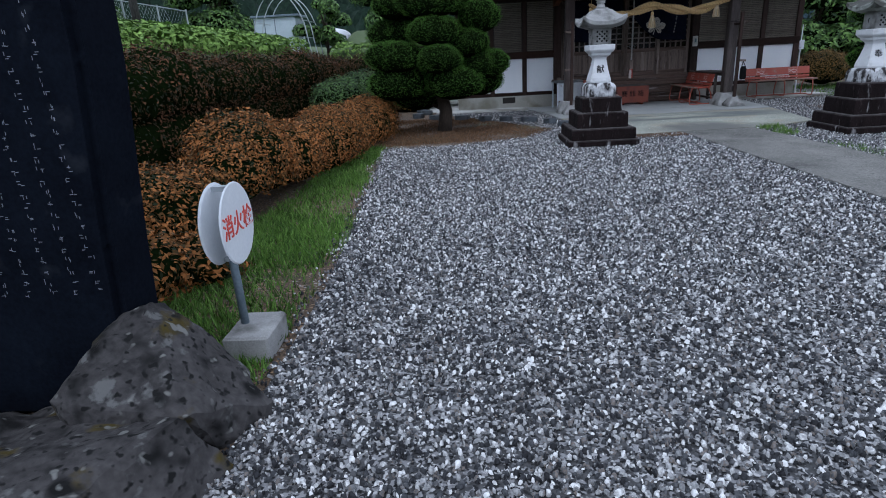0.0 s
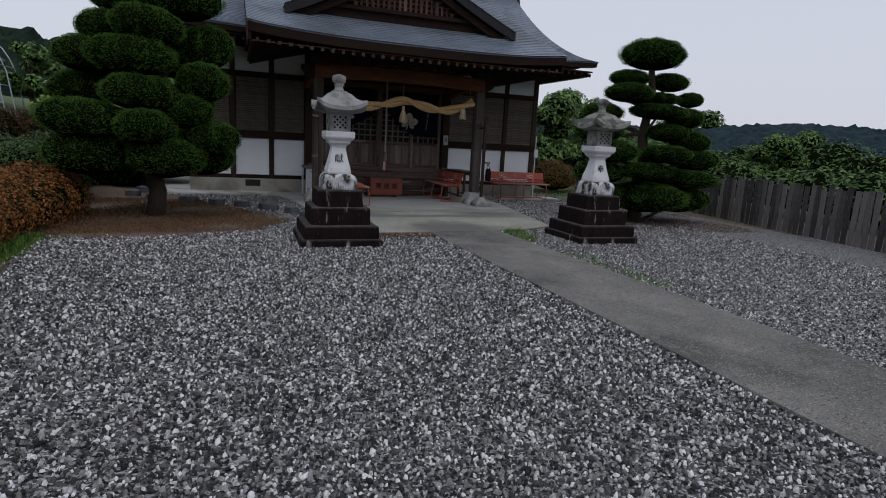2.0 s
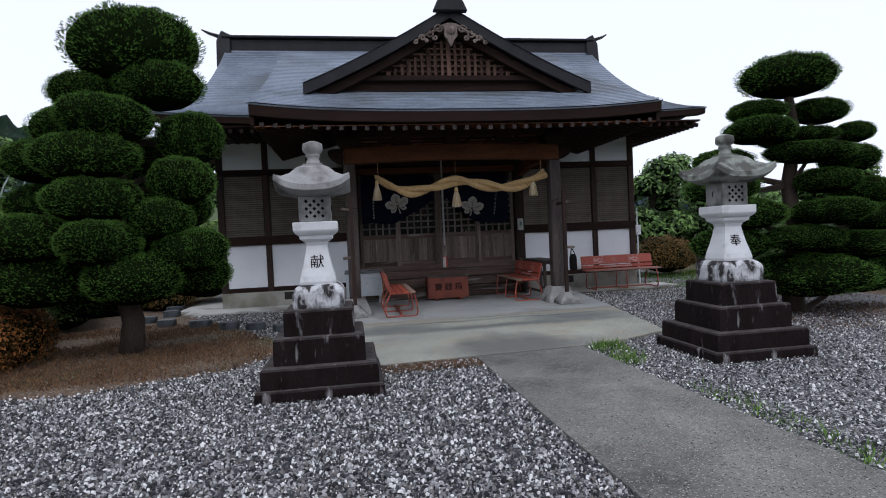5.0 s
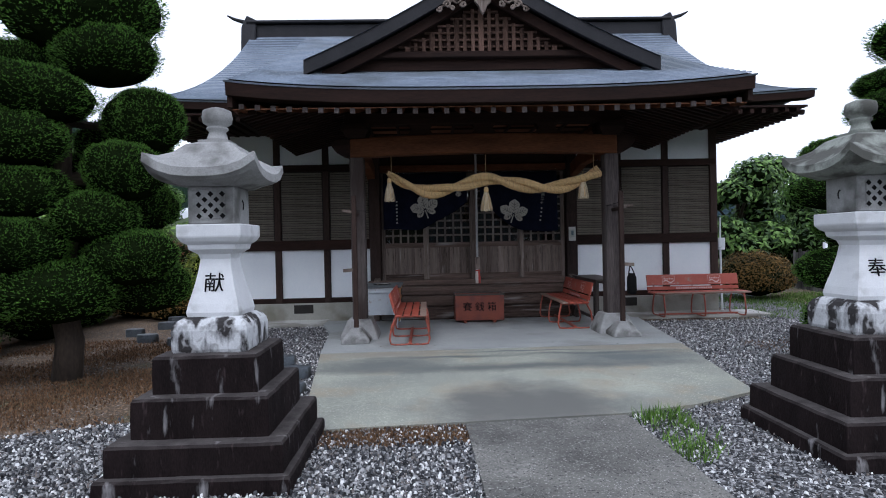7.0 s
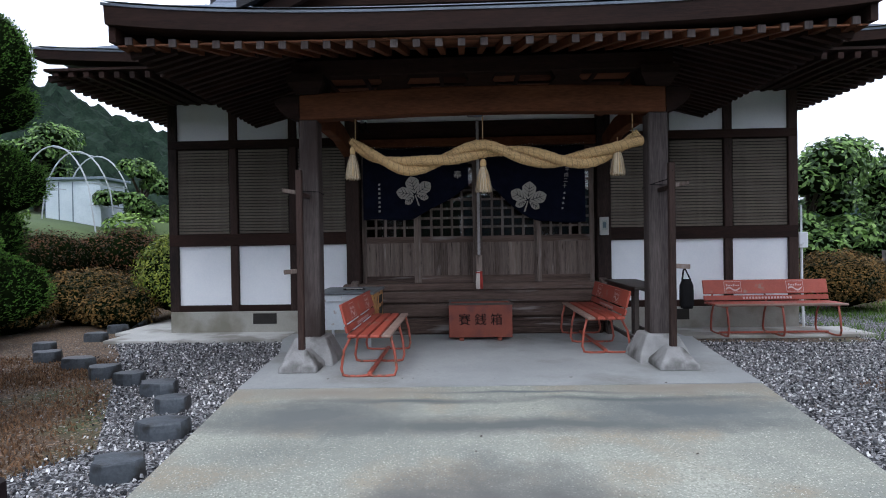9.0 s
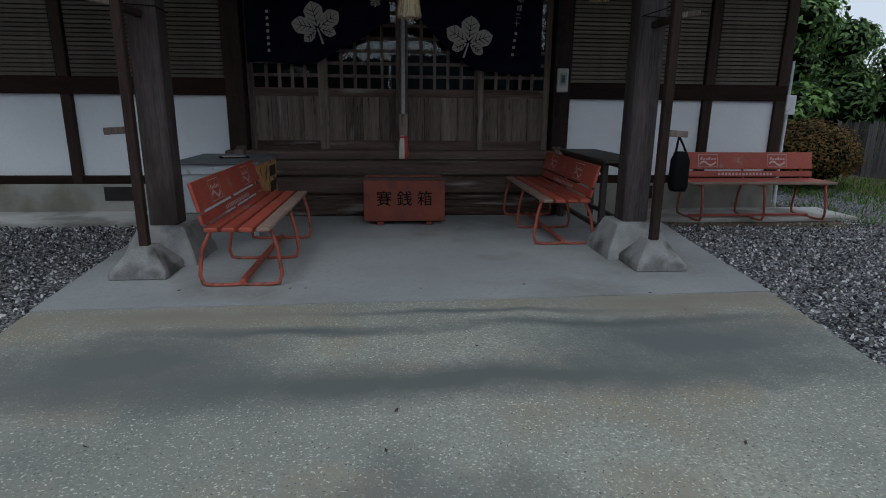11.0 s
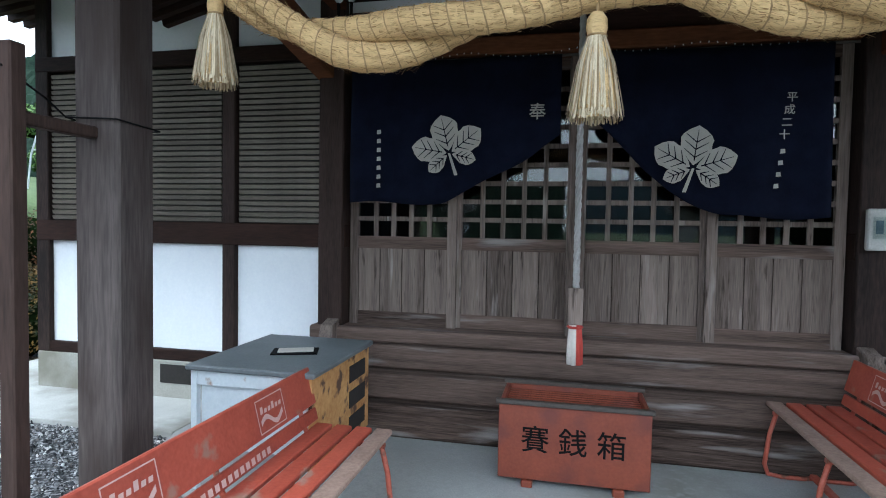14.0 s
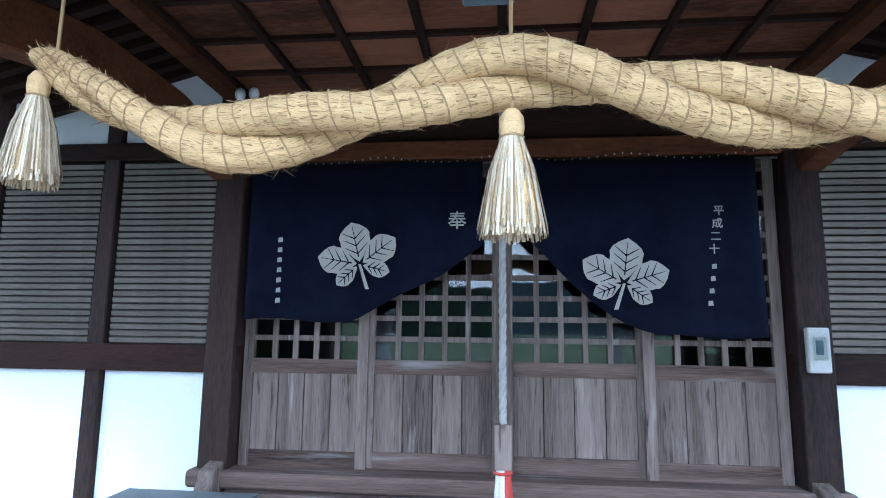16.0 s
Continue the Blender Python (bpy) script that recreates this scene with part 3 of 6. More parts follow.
for x in (-0.9, 0.0, 0.9):
    part("strut_block", loft([[(x + dx * w, -2.06 + dy * 0.07, z) for dx, dy in ((-1, -1), (1, -1), (1, 1), (-1, 1))] for w, z in ((0.2, 2.87), (0.12, 2.96), (0.16, 3.03))]), "wood_h", hall)


# ---- roof ----
def eave_lift(x, half, lift):
    return lift * (abs(x) / half) ** 3.0


def porch_z(y):
    d = y + 3.38
    return 3.2 + 0.4 * d + 0.018 * d * d


def main_z(y):
    u = (y + 1.75) / 4.15
    return 3.44 + 2.59 * (0.52 * u + 0.48 * u * u)


def courses(name, width, zf, y0, y1, rows, lift, half, thick, label, taper=None, step=0.016):
    """A roof slope in stepped courses of sheet, thick at the eave."""
    nx = 24
    verts, faces = [], []
    for r in range(rows):
        for e in (0, 1):
            v = (r + e) / rows
            y = y0 + (y1 - y0) * v
            w = width(v)
            for i in range(nx + 1):
                x = w * (2 * i / nx - 1)
                verts.append((x, y, zf(y) + eave_lift(x, half, lift) * (1 - v) ** 1.5 + (step if e == 0 else 0.0)))
        b = r * 2 * (nx + 1)
        for i in range(nx):
            faces.append((b + i, b + i + 1, b + nx + 2 + i, b + nx + 1 + i))
            if r:
                p = b - (nx + 1)
                faces.append((p + i, p + i + 1, b + i + 1, b + i))
    n0 = len(verts)
    for y, dz in ((y0, 0.0), (y0 + 0.004, -0.02), (y0 + 0.02, -0.02)):
        for i in range(nx + 1):
            x = width(0) * (2 * i / nx - 1)
            verts.append((x, y, zf(y0) + eave_lift(x, half, lift) + dz))
    for k in range(2):
        for i in range(nx):
            a = n0 + k * (nx + 1) + i
            faces.append((a, a + 1, a + nx + 2, a + nx + 1))
    rr = []
    for i in range(nx + 1):
        x = (width(0) - 0.02) * (2 * i / nx - 1)
        z = zf(y0) + eave_lift(x, half, lift)
        rr.append([(x, y0 + 0.03, z - 0.02 - thick), (x, y0 + 0.25, z - 0.02 - thick), (x, y0 + 0.25, z - 0.02), (x, y0 + 0.012, z - 0.02)])
    part("eave_fascia", loft(rr), "wood_h", hall, "thick dark layered eave edge")
    return raw(name, verts, faces, "copper", hall, label)


courses("porch_roof", lambda v: 3.22, porch_z, -3.38, 1.6, 38, 0.13, 3.22, 0.15, "low porch roof of grey metal sheet in courses")
for s in (-1, 1):
    rr = []
    for i in range(15):
        y = -3.3 + 4.8 * i / 14
        top = porch_z(y) + 0.13 * (1 - (y + 3.38) / 4.98) ** 1.5 - 0.012
        rr.append([(s * 3.14, y, min(3.02 + 0.02 * i, top - 0.1)), (s * 3.2, y, min(3.02 + 0.02 * i, top - 0.1)), (s * 3.2, y, top), (s * 3.14, y, top)])
    part("verge_board", loft(rr), "wood_h", hall, "dark boarded side of the porch roof")
courses("main_roof", lambda v: 5.1 - 0.56 * v ** 0.42, main_z, -1.75, 2.4, 40, 0.13, 5.1, 0.1, "main roof of blue-grey metal sheet in fine courses")
# side and back slopes of the hipped roof
for s in (-1, 1):
    verts, faces = [], []
    rows, nx = 12, 8
    for r in range(rows + 1):
        v = r / rows
        y = -1.75 + 4.15 * v
        x = 5.1 - 0.56 * v ** 0.42
        for i in range(nx + 1):
            yy = y + (2 * (2.4 - y)) * i / nx
            verts.append((s * x, yy, main_z(y) + 0.13 * (1 - v) ** 1.5 * abs(2 * i / nx - 1) ** 3))
    for r in range(rows):
        for i in range(nx):
            a = r * (nx + 1) + i
            faces.append((a, a + 1, a + nx + 2, a + nx + 1))
    raw("side_roof", verts, faces, "copper", hall)
verts, faces = [], []
for y in np.linspace(2.4, 6.55, 10):
    for x in (-1, 1):
        v = (6.55 - y) / 4.15
        verts.append((x * (5.1 - 0.56 * v ** 0.42), y, main_z(4.8 - y)))
for i in range(9):
    faces.append((2 * i, 2 * i + 1, 2 * i + 3, 2 * i + 2))
raw("back_roof", verts, faces, "copper", hall)
part("main_soffit", box(-5.0, 5.0, -1.68, 6.4, 3.31, 3.34), "wood_h", hall)
part("ridge_beam", box(-4.55, 4.55, 2.22, 2.58, 5.8, 6.16), "ridge", hall, "dark boxed ridge", bevel=0.03)
part("ridge_cap", box(-4.62, 4.62, 2.14, 2.66, 6.16, 6.22), "ridge", hall, bevel=0.015)
for s in (-1, 1):
    e = part("ridge_end", loft([[(s * x, 2.4 + dy, z) for dy, z in ((-0.3, z0), (0.3, z0), (0.22, z1), (-0.22, z1))] for x, z0, z1 in ((4.42, 5.7, 6.24), (4.62, 5.5, 6.34), (4.74, 5.45, 6.1))]), "ridge", hall, "dark ridge-end tile", bevel=0.02)
    part("horn", tube([(s * 4.5, 2.4, 6.24), (s * 4.7, 2.4, 6.26), (s * 4.95, 2.4, 6.34), (s * 5.1, 2.4, 6.42)], [0.05, 0.05, 0.035, 0.015]), "ridge", e)

# front gable
GY, GZ0, GZ1, GH = -2.0, 3.9, 5.1, 2.27


def gable_z(x):
    u = abs(x) / GH
    return GZ1 - (GZ1 - GZ0) * (1.18 * u - 0.18 * u * u)


verts, faces = [], []
nx, ny = 28, 6
for j in range(ny + 1):
    y = GY - 0.3 + (1.9 - GY) * j / ny
    for i in range(nx + 1):
        x = GH * 1.1 * (2 * i / nx - 1)
        verts.append((x, y, gable_z(x) + 0.1))
for j in range(ny):
    for i in range(nx):
        a = j * (nx + 1) + i
        faces.append((a, a + 1, a + nx + 2, a + nx + 1))
raw("gable_roof", verts, faces, "copper", hall, "small gable roof of grey sheet metal")
for s in (-1, 1):
    for name, y, w0, w1, mat in (("barge_board", GY - 0.28, 0.1, -0.1, "ridge"), ("inner_barge", GY - 0.14, -0.1, -0.26, "wood_h")):
        rr = []
        for i in range(15):
            x = (GH * 1.1 if w0 > 0 else GH * 1.0) * i / 14 + 0.0005
            z = gable_z(x)
            rr.append([(s * x, y, z + w1), (s * x, y + 0.07, z + w1), (s * x, y + 0.07, z + w0), (s * x, y, z + w0)])
        part(name, loft(rr), mat, hall, bevel=0.004)
part("gable_wall", loft([[(-GH * 0.95, y, GZ0 - 0.05), (GH * 0.95, y, GZ0 - 0.05), (0, y, GZ1 - 0.1)] for y in (GY + 0.06, GY + 0.12)]), "wood_h", hall, "dark brown gable boarding")
part("gable_sill", box(-1.75, 1.75, GY - 0.05, GY + 0.06, GZ0 + 0.1, GZ0 + 0.19), "wood_h", hall, bevel=0.01)
for i in range(-13, 14):
    x = i * 0.118
    top = gable_z(x) - 0.32
    w = 0.05 if i % 3 else 0.075
    if top > GZ0 + 0.25:
        part("gable_bar", box(x - w / 2, x + w / 2, GY, GY + 0.05, GZ0 + 0.19, top), "gable_wood", hall)
for k in range(8):
    z = GZ0 + 0.27 + k * 0.1
    xs = max(0.0, (1 - (z + 0.3 - GZ0) / (GZ1 - GZ0)) * GH)
    if xs > 0.2:
        part("gable_bar", box(-xs, xs, GY + 0.012, GY + 0.055, z - 0.014, z + 0.014), "gable_wood", hall)
part("gable_ridge", box(-0.13, 0.13, GY - 0.34, 1.6, GZ1 + 0.06, GZ1 + 0.26), "ridge", hall, bevel=0.03)
g = part("gable_crest", loft([[(-f, GY - 0.38, z), (f, GY - 0.38, z), (f, GY - 0.26, z), (-f, GY - 0.26, z)] for f, z in ((0.3, GZ1 - 0.02), (0.24, GZ1 + 0.12), (0.13, GZ1 + 0.3), (0.18, GZ1 + 0.42))]), "ridge", hall, "dark carved gable crest", bevel=0.02)
pend = part("gegyo", loft([[(x, y, z) for x, z in ((0, GZ1 - 0.6), (0.05, GZ1 - 0.52), (0.05, GZ1 - 0.47), (0.12, GZ1 - 0.42), (0.1, GZ1 - 0.33), (0.13, GZ1 - 0.26), (0.06, GZ1 - 0.2), (-0.06, GZ1 - 0.2), (-0.13, GZ1 - 0.26), (-0.1, GZ1 - 0.33), (-0.12, GZ1 - 0.42), (-0.05, GZ1 - 0.47), (-0.05, GZ1 - 0.52))] for y in (GY - 0.32, GY - 0.26)]), "grey_wood", hall, "carved grey pendant with scrolls", bevel=0.01)
for s in (-1, 1):
    for k, (cx, cz, r, turns) in enumerate(((0.2, -0.3, 0.08, 1), (0.35, -0.37, 0.07, -1), (0.49, -0.45, 0.055, 1), (0.27, -0.44, 0.045, -1), (0.6, -0.51, 0.04, -1), (0.42, -0.5, 0.032, 1))):
        pts = [(s * (cx + r * (1 - t / 16) * math.cos(t * 0.6 * turns)), GY - 0.29, GZ1 + cz + r * (1 - t / 16) * math.sin(t * 0.6 * turns)) for t in range(14)]
        part("scroll", tube(pts, 0.016, n=5), "grey_wood", pend)
    part("scroll_stem", tube([(s * 0.08, GY - 0.28, GZ1 - 0.22), (s * 0.28, GY - 0.28, GZ1 - 0.33), (s * 0.48, GY - 0.28, GZ1 - 0.42), (s * 0.64, GY - 0.28, GZ1 - 0.52)], [0.03, 0.026, 0.02, 0.01], n=5), "grey_wood", pend)
boss = [ring(q, GY - 0.32 - d, 12) for q, d in ((0.075, 0.0), (0.07, 0.02), (0.03, 0.035))]
part("boss", loft([[(x, z, GZ1 - 0.33 + y) for x, y, z in r] for r in boss]), "grey_wood", pend, smooth=True)

# rafters under the eaves: the porch's run out to the front and, mitred at the corners, to both sides
def porch_soffit(d):
    return 2.99 + 0.27 * d


for i in range(33):
    x = -3.04 + i * 0.19
    run = min(1.2, max(0.12, 3.2 - abs(x)))
    lift = eave_lift(x, 3.22, 0.1)
    rf = part("rafter", stick((x, -3.27, 2.95 + lift), (x, -3.27 + run, 2.95 + lift * 0.3 + 0.27 * run), 0.058, 0.065), "red_wood", hall)
    part("rafter_tip", box(x - 0.031, x + 0.031, -3.281, -3.262, 2.917 + lift, 2.981 + lift), "post_wood", rf, "pale weathered rafter end")
for s in (-1, 1):
    for i in range(23):
        y = -3.1 + i * 0.135
        run = min(1.3, max(0.15, y + 3.3))
        part("rafter", stick((s * 3.12, y, 2.96), (s * (3.12 - run), y, 2.96 + 0.27 * run), 0.055, 0.06), "wood_h", hall)
    part("soffit", loft([[(s * 3.16, -3.24, z), (s * 3.16, 0.0, z), (s * 1.9, 0.0, z + 0.34), (s * 1.9, -1.98, z + 0.34)] for z in (2.995, 3.01)]), "ceiling_wood", hall, "boarding above the side rafters")
    for i in range(10):
        x = s * (3.25 + i * 0.18)
        part("rafter", stick((x, -1.66, 3.25 + 0.1 * (i / 12) ** 3), (x, 0.0, 3.33), 0.06, 0.07), "wood_h", hall)
    for i in range(26):
        y = -1.55 + i * 0.15
        part("rafter", stick((s * 5.02, y, 3.25), (s * 4.4, y, 3.33), 0.06, 0.07), "wood_h", hall)
# coffered porch ceiling and boards over the rafters
for k in range(8):
    d0, d1 = 0.04 + k * 0.15, 0.04 + (k + 1) * 0.15 - 0.004
    part("soffit_board", loft([[(-3.2 + d, -3.28 + d, z), (3.2 - d, -3.28 + d, z), (3.2 - d, -3.28 + d, z + 0.014), (-3.2 + d, -3.28 + d, z + 0.014)] for d, z in ((d0, porch_soffit(d0)), (d1, porch_soffit(d1)))]), "ceiling_wood", hall)
for i in range(8):
    for j in range(5):
        x0, y0 = -1.66 + i * 0.415, -1.94 + j * 0.38
        part("ceiling_board", box(x0 + 0.003, x0 + 0.412, y0 + 0.003, y0 + 0.377, 3.085, 3.1), "ceiling_wood", hall)
for i in range(9):
    part("ceiling_batten", box(-1.66 + i * 0.415 - 0.022, -1.66 + i * 0.415 + 0.022, -1.96, -0.04, 3.05, 3.085), "wood_h", hall, bevel=0.004)
for j in range(6):
    part("ceiling_batten", box(-1.7, 1.7, -1.94 + j * 0.38 - 0.018, -1.94 + j * 0.38 + 0.018, 3.06, 3.0845), "wood_h", hall)
for s in (-1, 1):
    part("ceiling_edge", box(s * 1.71 - 0.05, s * 1.71 + 0.05, -1.97, -0.06, 2.99, 3.16), "red_wood", hall, bevel=0.006)


# ---- stone lanterns ----
def rough_block(half, z0, z1, seed, chip=0.0042):
    """A squared stone with a worn, slightly uneven skin and softened upper edge."""
    n = 12
    bm = loft([square(half, z0, n), square(half, z0 + (z1 - z0) * 0.5, n), square(half - 0.003, z1 - 0.02, n), square(half - 0.012, z1 - 0.004, n), square(half - 0.03, z1, n), square(half * 0.6, z1 + 0.002, n)])
    for v in bm.verts:
        q = v.co + Vector((seed * 3.7, seed, 0))
        v.co += Vector(noise.noise_vector(q * 7.0)) * chip + Vector(noise.noise_vector(q * 24.0)) * chip * 0.5
    return bm


def stone_lantern(name, x, y, sign, cap, label):
    t = tagged(empty(name, x, y, 0), label, "stone lantern", group="pair of stone lanterns")
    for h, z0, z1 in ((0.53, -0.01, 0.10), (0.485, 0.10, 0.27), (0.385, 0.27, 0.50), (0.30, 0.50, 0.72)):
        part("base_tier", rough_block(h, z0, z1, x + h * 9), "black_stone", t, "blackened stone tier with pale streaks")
    part("plinth", loft([square(0.212, 0.715, 4), square(0.22, 0.74, 4), square(0.222, 0.85, 4), square(0.214, 0.88, 4), square(0.195, 0.905, 4), square(0.165, 0.925, 4)]), "granite_stain", t, "granite plinth stained black below")
    shaft = [(0.152, 0.925), (0.157, 0.95), (0.148, 1.0), (0.121, 1.1), (0.1, 1.2), (0.09, 1.27), (0.1, 1.3), (0.14, 1.33), (0.146, 1.36)]
    part("shaft", loft([square(h, z, 2) for h, z in shaft]), "granite", t, "flared white granite shaft", bevel=0.0)
    part("platform", loft([square(0.14, 1.355), square(0.172, 1.375), square(0.192, 1.405), square(0.192, 1.48)]), "granite", t, "square white granite platform", bevel=0.006)
    part("light_box", box(-0.14, 0.14, -0.14, 0.14, 1.48, 1.715), "granite_old", t, bevel=0.008)
    win = part("window_panel", box(-0.085, 0.085, -0.146, -0.138, 1.515, 1.675), "granite_old", t)
    # Lattice holes and moon openings are black pieces, their inner shade painted on.
    for i in range(5):
        for j in range(5):
            if (i + j) % 2 == 0:
                part("hole", box(-0.07 + i * 0.035 - 0.013, -0.07 + i * 0.035 + 0.013, -0.1485, -0.145, 1.53 + j * 0.033 - 0.012, 1.53 + j * 0.033 + 0.012, turn=Matrix.Rotation(radians(45), 4, "Y")), "ink", win)
    for s in (-1, 1):
        part("moon_opening", tube([(s * 0.141, 0.022 * math.cos(a * 0.5 - 1.0), 1.6 + 0.03 * math.sin(a * 0.5 - 1.0)) for a in range(6)], 0.005, n=5), "ink", t)
    n = 8
    cap_rings = [square(0.17, 1.71, n), square(0.285, 1.735, n, 0.05), square(0.322, 1.75, n, 0.09), square(0.318, 1.80, n, 0.09), square(0.26, 1.845, n, 0.035), square(0.195, 1.90, n, 0.01), square(0.14, 1.965, n, 0.0), square(0.09, 1.985, n), square(0.09, 2.0, n)]
    part("roof", loft(cap_rings), cap, t, "weathered granite roof with upturned corners", smooth=False)
    prof = [(0.075, 2.0), (0.062, 2.02), (0.05, 2.06), (0.065, 2.075), (0.065, 2.085), (0.055, 2.095), (0.085, 2.115), (0.092, 2.15), (0.085, 2.19), (0.05, 2.205), (0.015, 2.215)]
    part("finial", loft([ring(r, z, 16) for r, z in prof]), cap, t, "rounded stone finial", smooth=True)
    letters("inscription", sign, 0.125, pose(0, -0.1195, 1.12, 75, 0, 0), t, "ink")
    return t


stone_lantern("stone_lantern", 3.69, 11.40, "\u732e", "granite_old", "white granite lantern on black tiers, clean grey roof")
stone_lantern("stone_lantern", 7.82, 11.42, "\u5949", "granite_lichen", "white granite lantern on black tiers, lichened roof")

# ---- more materials ----
M["straw"] = surface("rice_straw", (0.25, 0.145, 0.055), (0.70, 0.49, 0.235), 22, 0.8, 1.0, 150, stretch=(0.35, 2.2, 2.2), island=0.42, spec=0.2)
M["straw_pale"] = surface("bleached_straw", (0.28, 0.2, 0.11), (0.74, 0.63, 0.44), 22, 0.8, 0.6, 150, stretch=(2.2, 2.2, 0.35), island=0.5, spec=0.2)
M["twine"] = plain("straw_twine", (0.36, 0.24, 0.11), 0.85)
M["bench_red"] = surface("worn_red_bench_paint", (0.26, 0.045, 0.026), (0.43, 0.092, 0.055), 4, 0.55, 0.2, 60, obrand=0.15, stain=(0.30, 0.17, 0.13), stain_scale=7, stain_at=(0.62, 0.7))
M["bare_board"] = surface("bare_bench_board", (0.16, 0.10, 0.075), (0.34, 0.24, 0.19), 5, 0.8, 0.3, 60)
M["pipe_red"] = surface("rusty_red_pipe", (0.26, 0.055, 0.03), (0.44, 0.11, 0.07), 10, 0.5, 0.1, 80, stain=(0.14, 0.06, 0.035), stain_scale=16, stain_at=(0.58, 0.66))
M["faded_print"] = plain("faded_white_print", (0.60, 0.42, 0.39), 0.6)
M["box_red"] = surface("vermilion_box_paint", (0.14, 0.027, 0.012), (0.23, 0.052, 0.024), 4, 0.5, 0.2, 70, stain=(0.13, 0.03, 0.02), stain_scale=4)
M["desk_top"] = surface("grey_desk_top", (0.10, 0.115, 0.12), (0.18, 0.20, 0.21), 4, 0.5, 0.08, 70)
M["desk_steel"] = surface("pale_blue_desk_steel", (0.52, 0.58, 0.62), (0.68, 0.73, 0.76), 4, 0.5, 0.08, 60, stain=(0.30, 0.19, 0.12), stain_scale=9, stain_at=(0.64, 0.72))
M["rusty_panel"] = surface("peeling_orange_panel", (0.34, 0.15, 0.04), (0.62, 0.36, 0.14), 6, 0.8, 0.4, 40, stain=(0.10, 0.05, 0.03), stain_scale=9, stain_at=(0.55, 0.63))
M["dark_table"] = surface("dark_table_wood", (0.025, 0.02, 0.017), (0.075, 0.06, 0.05), 4, 0.6, 0.2, 50, stretch=(2, 0.3, 2))
M["indigo"] = surface("indigo_cotton", (0.0028, 0.0033, 0.008), (0.008, 0.0105, 0.025), 6, 0.95, 0.25, 220, spec=0.1)
M["dyed_white"] = surface("undyed_crest", (0.33, 0.31, 0.27), (0.46, 0.44, 0.39), 8, 0.95, 0.1, 200, spec=0.1)
M["bell_cord"] = surface("grey_bell_cord", (0.24, 0.23, 0.22), (0.44, 0.43, 0.41), 10, 0.8, 0.3, 120)
M["red_cloth"] = plain("red_cloth", (0.42, 0.05, 0.035), 0.8)
M["white_cloth"] = plain("white_cloth", (0.62, 0.58, 0.52), 0.85)
M["white_paint"] = surface("white_enamel", (0.66, 0.69, 0.72), (0.80, 0.82, 0.84), 4, 0.4, 0.05, 60, stain=(0.45, 0.46, 0.45), stain_scale=8, stain_at=(0.66, 0.74))
M["sign_red"] = plain("red_lettering", (0.62, 0.06, 0.035), 0.5)
M["galvanised"] = surface("blue_grey_pipe", (0.10, 0.14, 0.17), (0.22, 0.27, 0.31), 10, 0.5, 0.15, 60, metal=0.3)
M["slate"] = surface("dark_monument_stone", (0.002, 0.0025, 0.005), (0.008, 0.011, 0.018), 3, 0.9, 0.4, 60, spec=0.04, stain=(0.018, 0.021, 0.028), stain_scale=6, stain_at=(0.64, 0.76))
M["engraving"] = plain("pale_engraving", (0.22, 0.23, 0.27), 0.85)
M["boulder"] = surface("mossy_boulder", (0.011, 0.0105, 0.011), (0.085, 0.08, 0.079), 3, 0.9, 1.0, 30, stain=(0.055, 0.042, 0.010), stain_scale=3.4, stain_at=(0.6, 0.66), stain2=(0.11, 0.11, 0.107), specks=[((0.006, 0.006, 0.006), 9, 0.54, 0.7), ((0.15, 0.15, 0.14), 17, 0.67, 0.74), ((0.008, 0.008, 0.008), 28, 0.6, 0.7)], spec=0.2)
M["step_stone"] = surface("dark_step_stone", (0.018, 0.022, 0.027), (0.095, 0.112, 0.128), 4, 0.5, 0.5, 50, stain=(0.02, 0.02, 0.02), stain_scale=5, stain_at=(0.55, 0.66))
M["azalea"] = surface("rusty_azalea_leaves", (0.012, 0.02, 0.005), (0.36, 0.14, 0.035), 1.6, 0.8, 0, 9, island=0.6, spec=0.25)
M["dull_azalea"] = surface("dull_azalea_leaves", (0.010, 0.018, 0.004), (0.20, 0.115, 0.03), 2.2, 0.8, 0, 9, island=0.6, spec=0.25)
M["hedge_leaf"] = surface("dark_hedge_leaves", (0.008, 0.014, 0.004), (0.12, 0.05, 0.02), 1.3, 0.8, 0, 6, island=0.5, spec=0.25)
M["bright_leaf"] = surface("yellow_green_leaves", (0.05, 0.085, 0.008), (0.26, 0.30, 0.03), 2, 0.65, 0, 20, island=0.7, spec=0.3)
M["tree_leaf"] = surface("broad_tree_leaves", (0.018, 0.04, 0.012), (0.10, 0.18, 0.045), 1.2, 0.65, 0, 10, island=0.7, spec=0.3)
M["canopy_leaf"] = surface("bright_canopy_leaves", (0.024, 0.055, 0.014), (0.16, 0.28, 0.065), 1.0, 0.6, 0, 10, island=0.75, spec=0.35)
# Near-black fill for pads, hedges and crowns; their inner shade is this colour.
M["core"] = surface("crown_shade_fill", (0.003, 0.006, 0.002), (0.010, 0.016, 0.005), 5, 1.0, 0.5, 30, spec=0.0)
M["grass"] = surface("short_grass", (0.04, 0.085, 0.012), (0.16, 0.29, 0.05), 2, 0.7, 0, 20, island=0.6, spec=0.25)
M["lush"] = surface("lush_field_plants", (0.07, 0.13, 0.02), (0.24, 0.38, 0.08), 1.0, 0.7, 0, 20, island=0.5, spec=0.25)
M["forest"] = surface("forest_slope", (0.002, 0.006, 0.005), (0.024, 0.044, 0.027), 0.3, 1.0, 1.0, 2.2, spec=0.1)
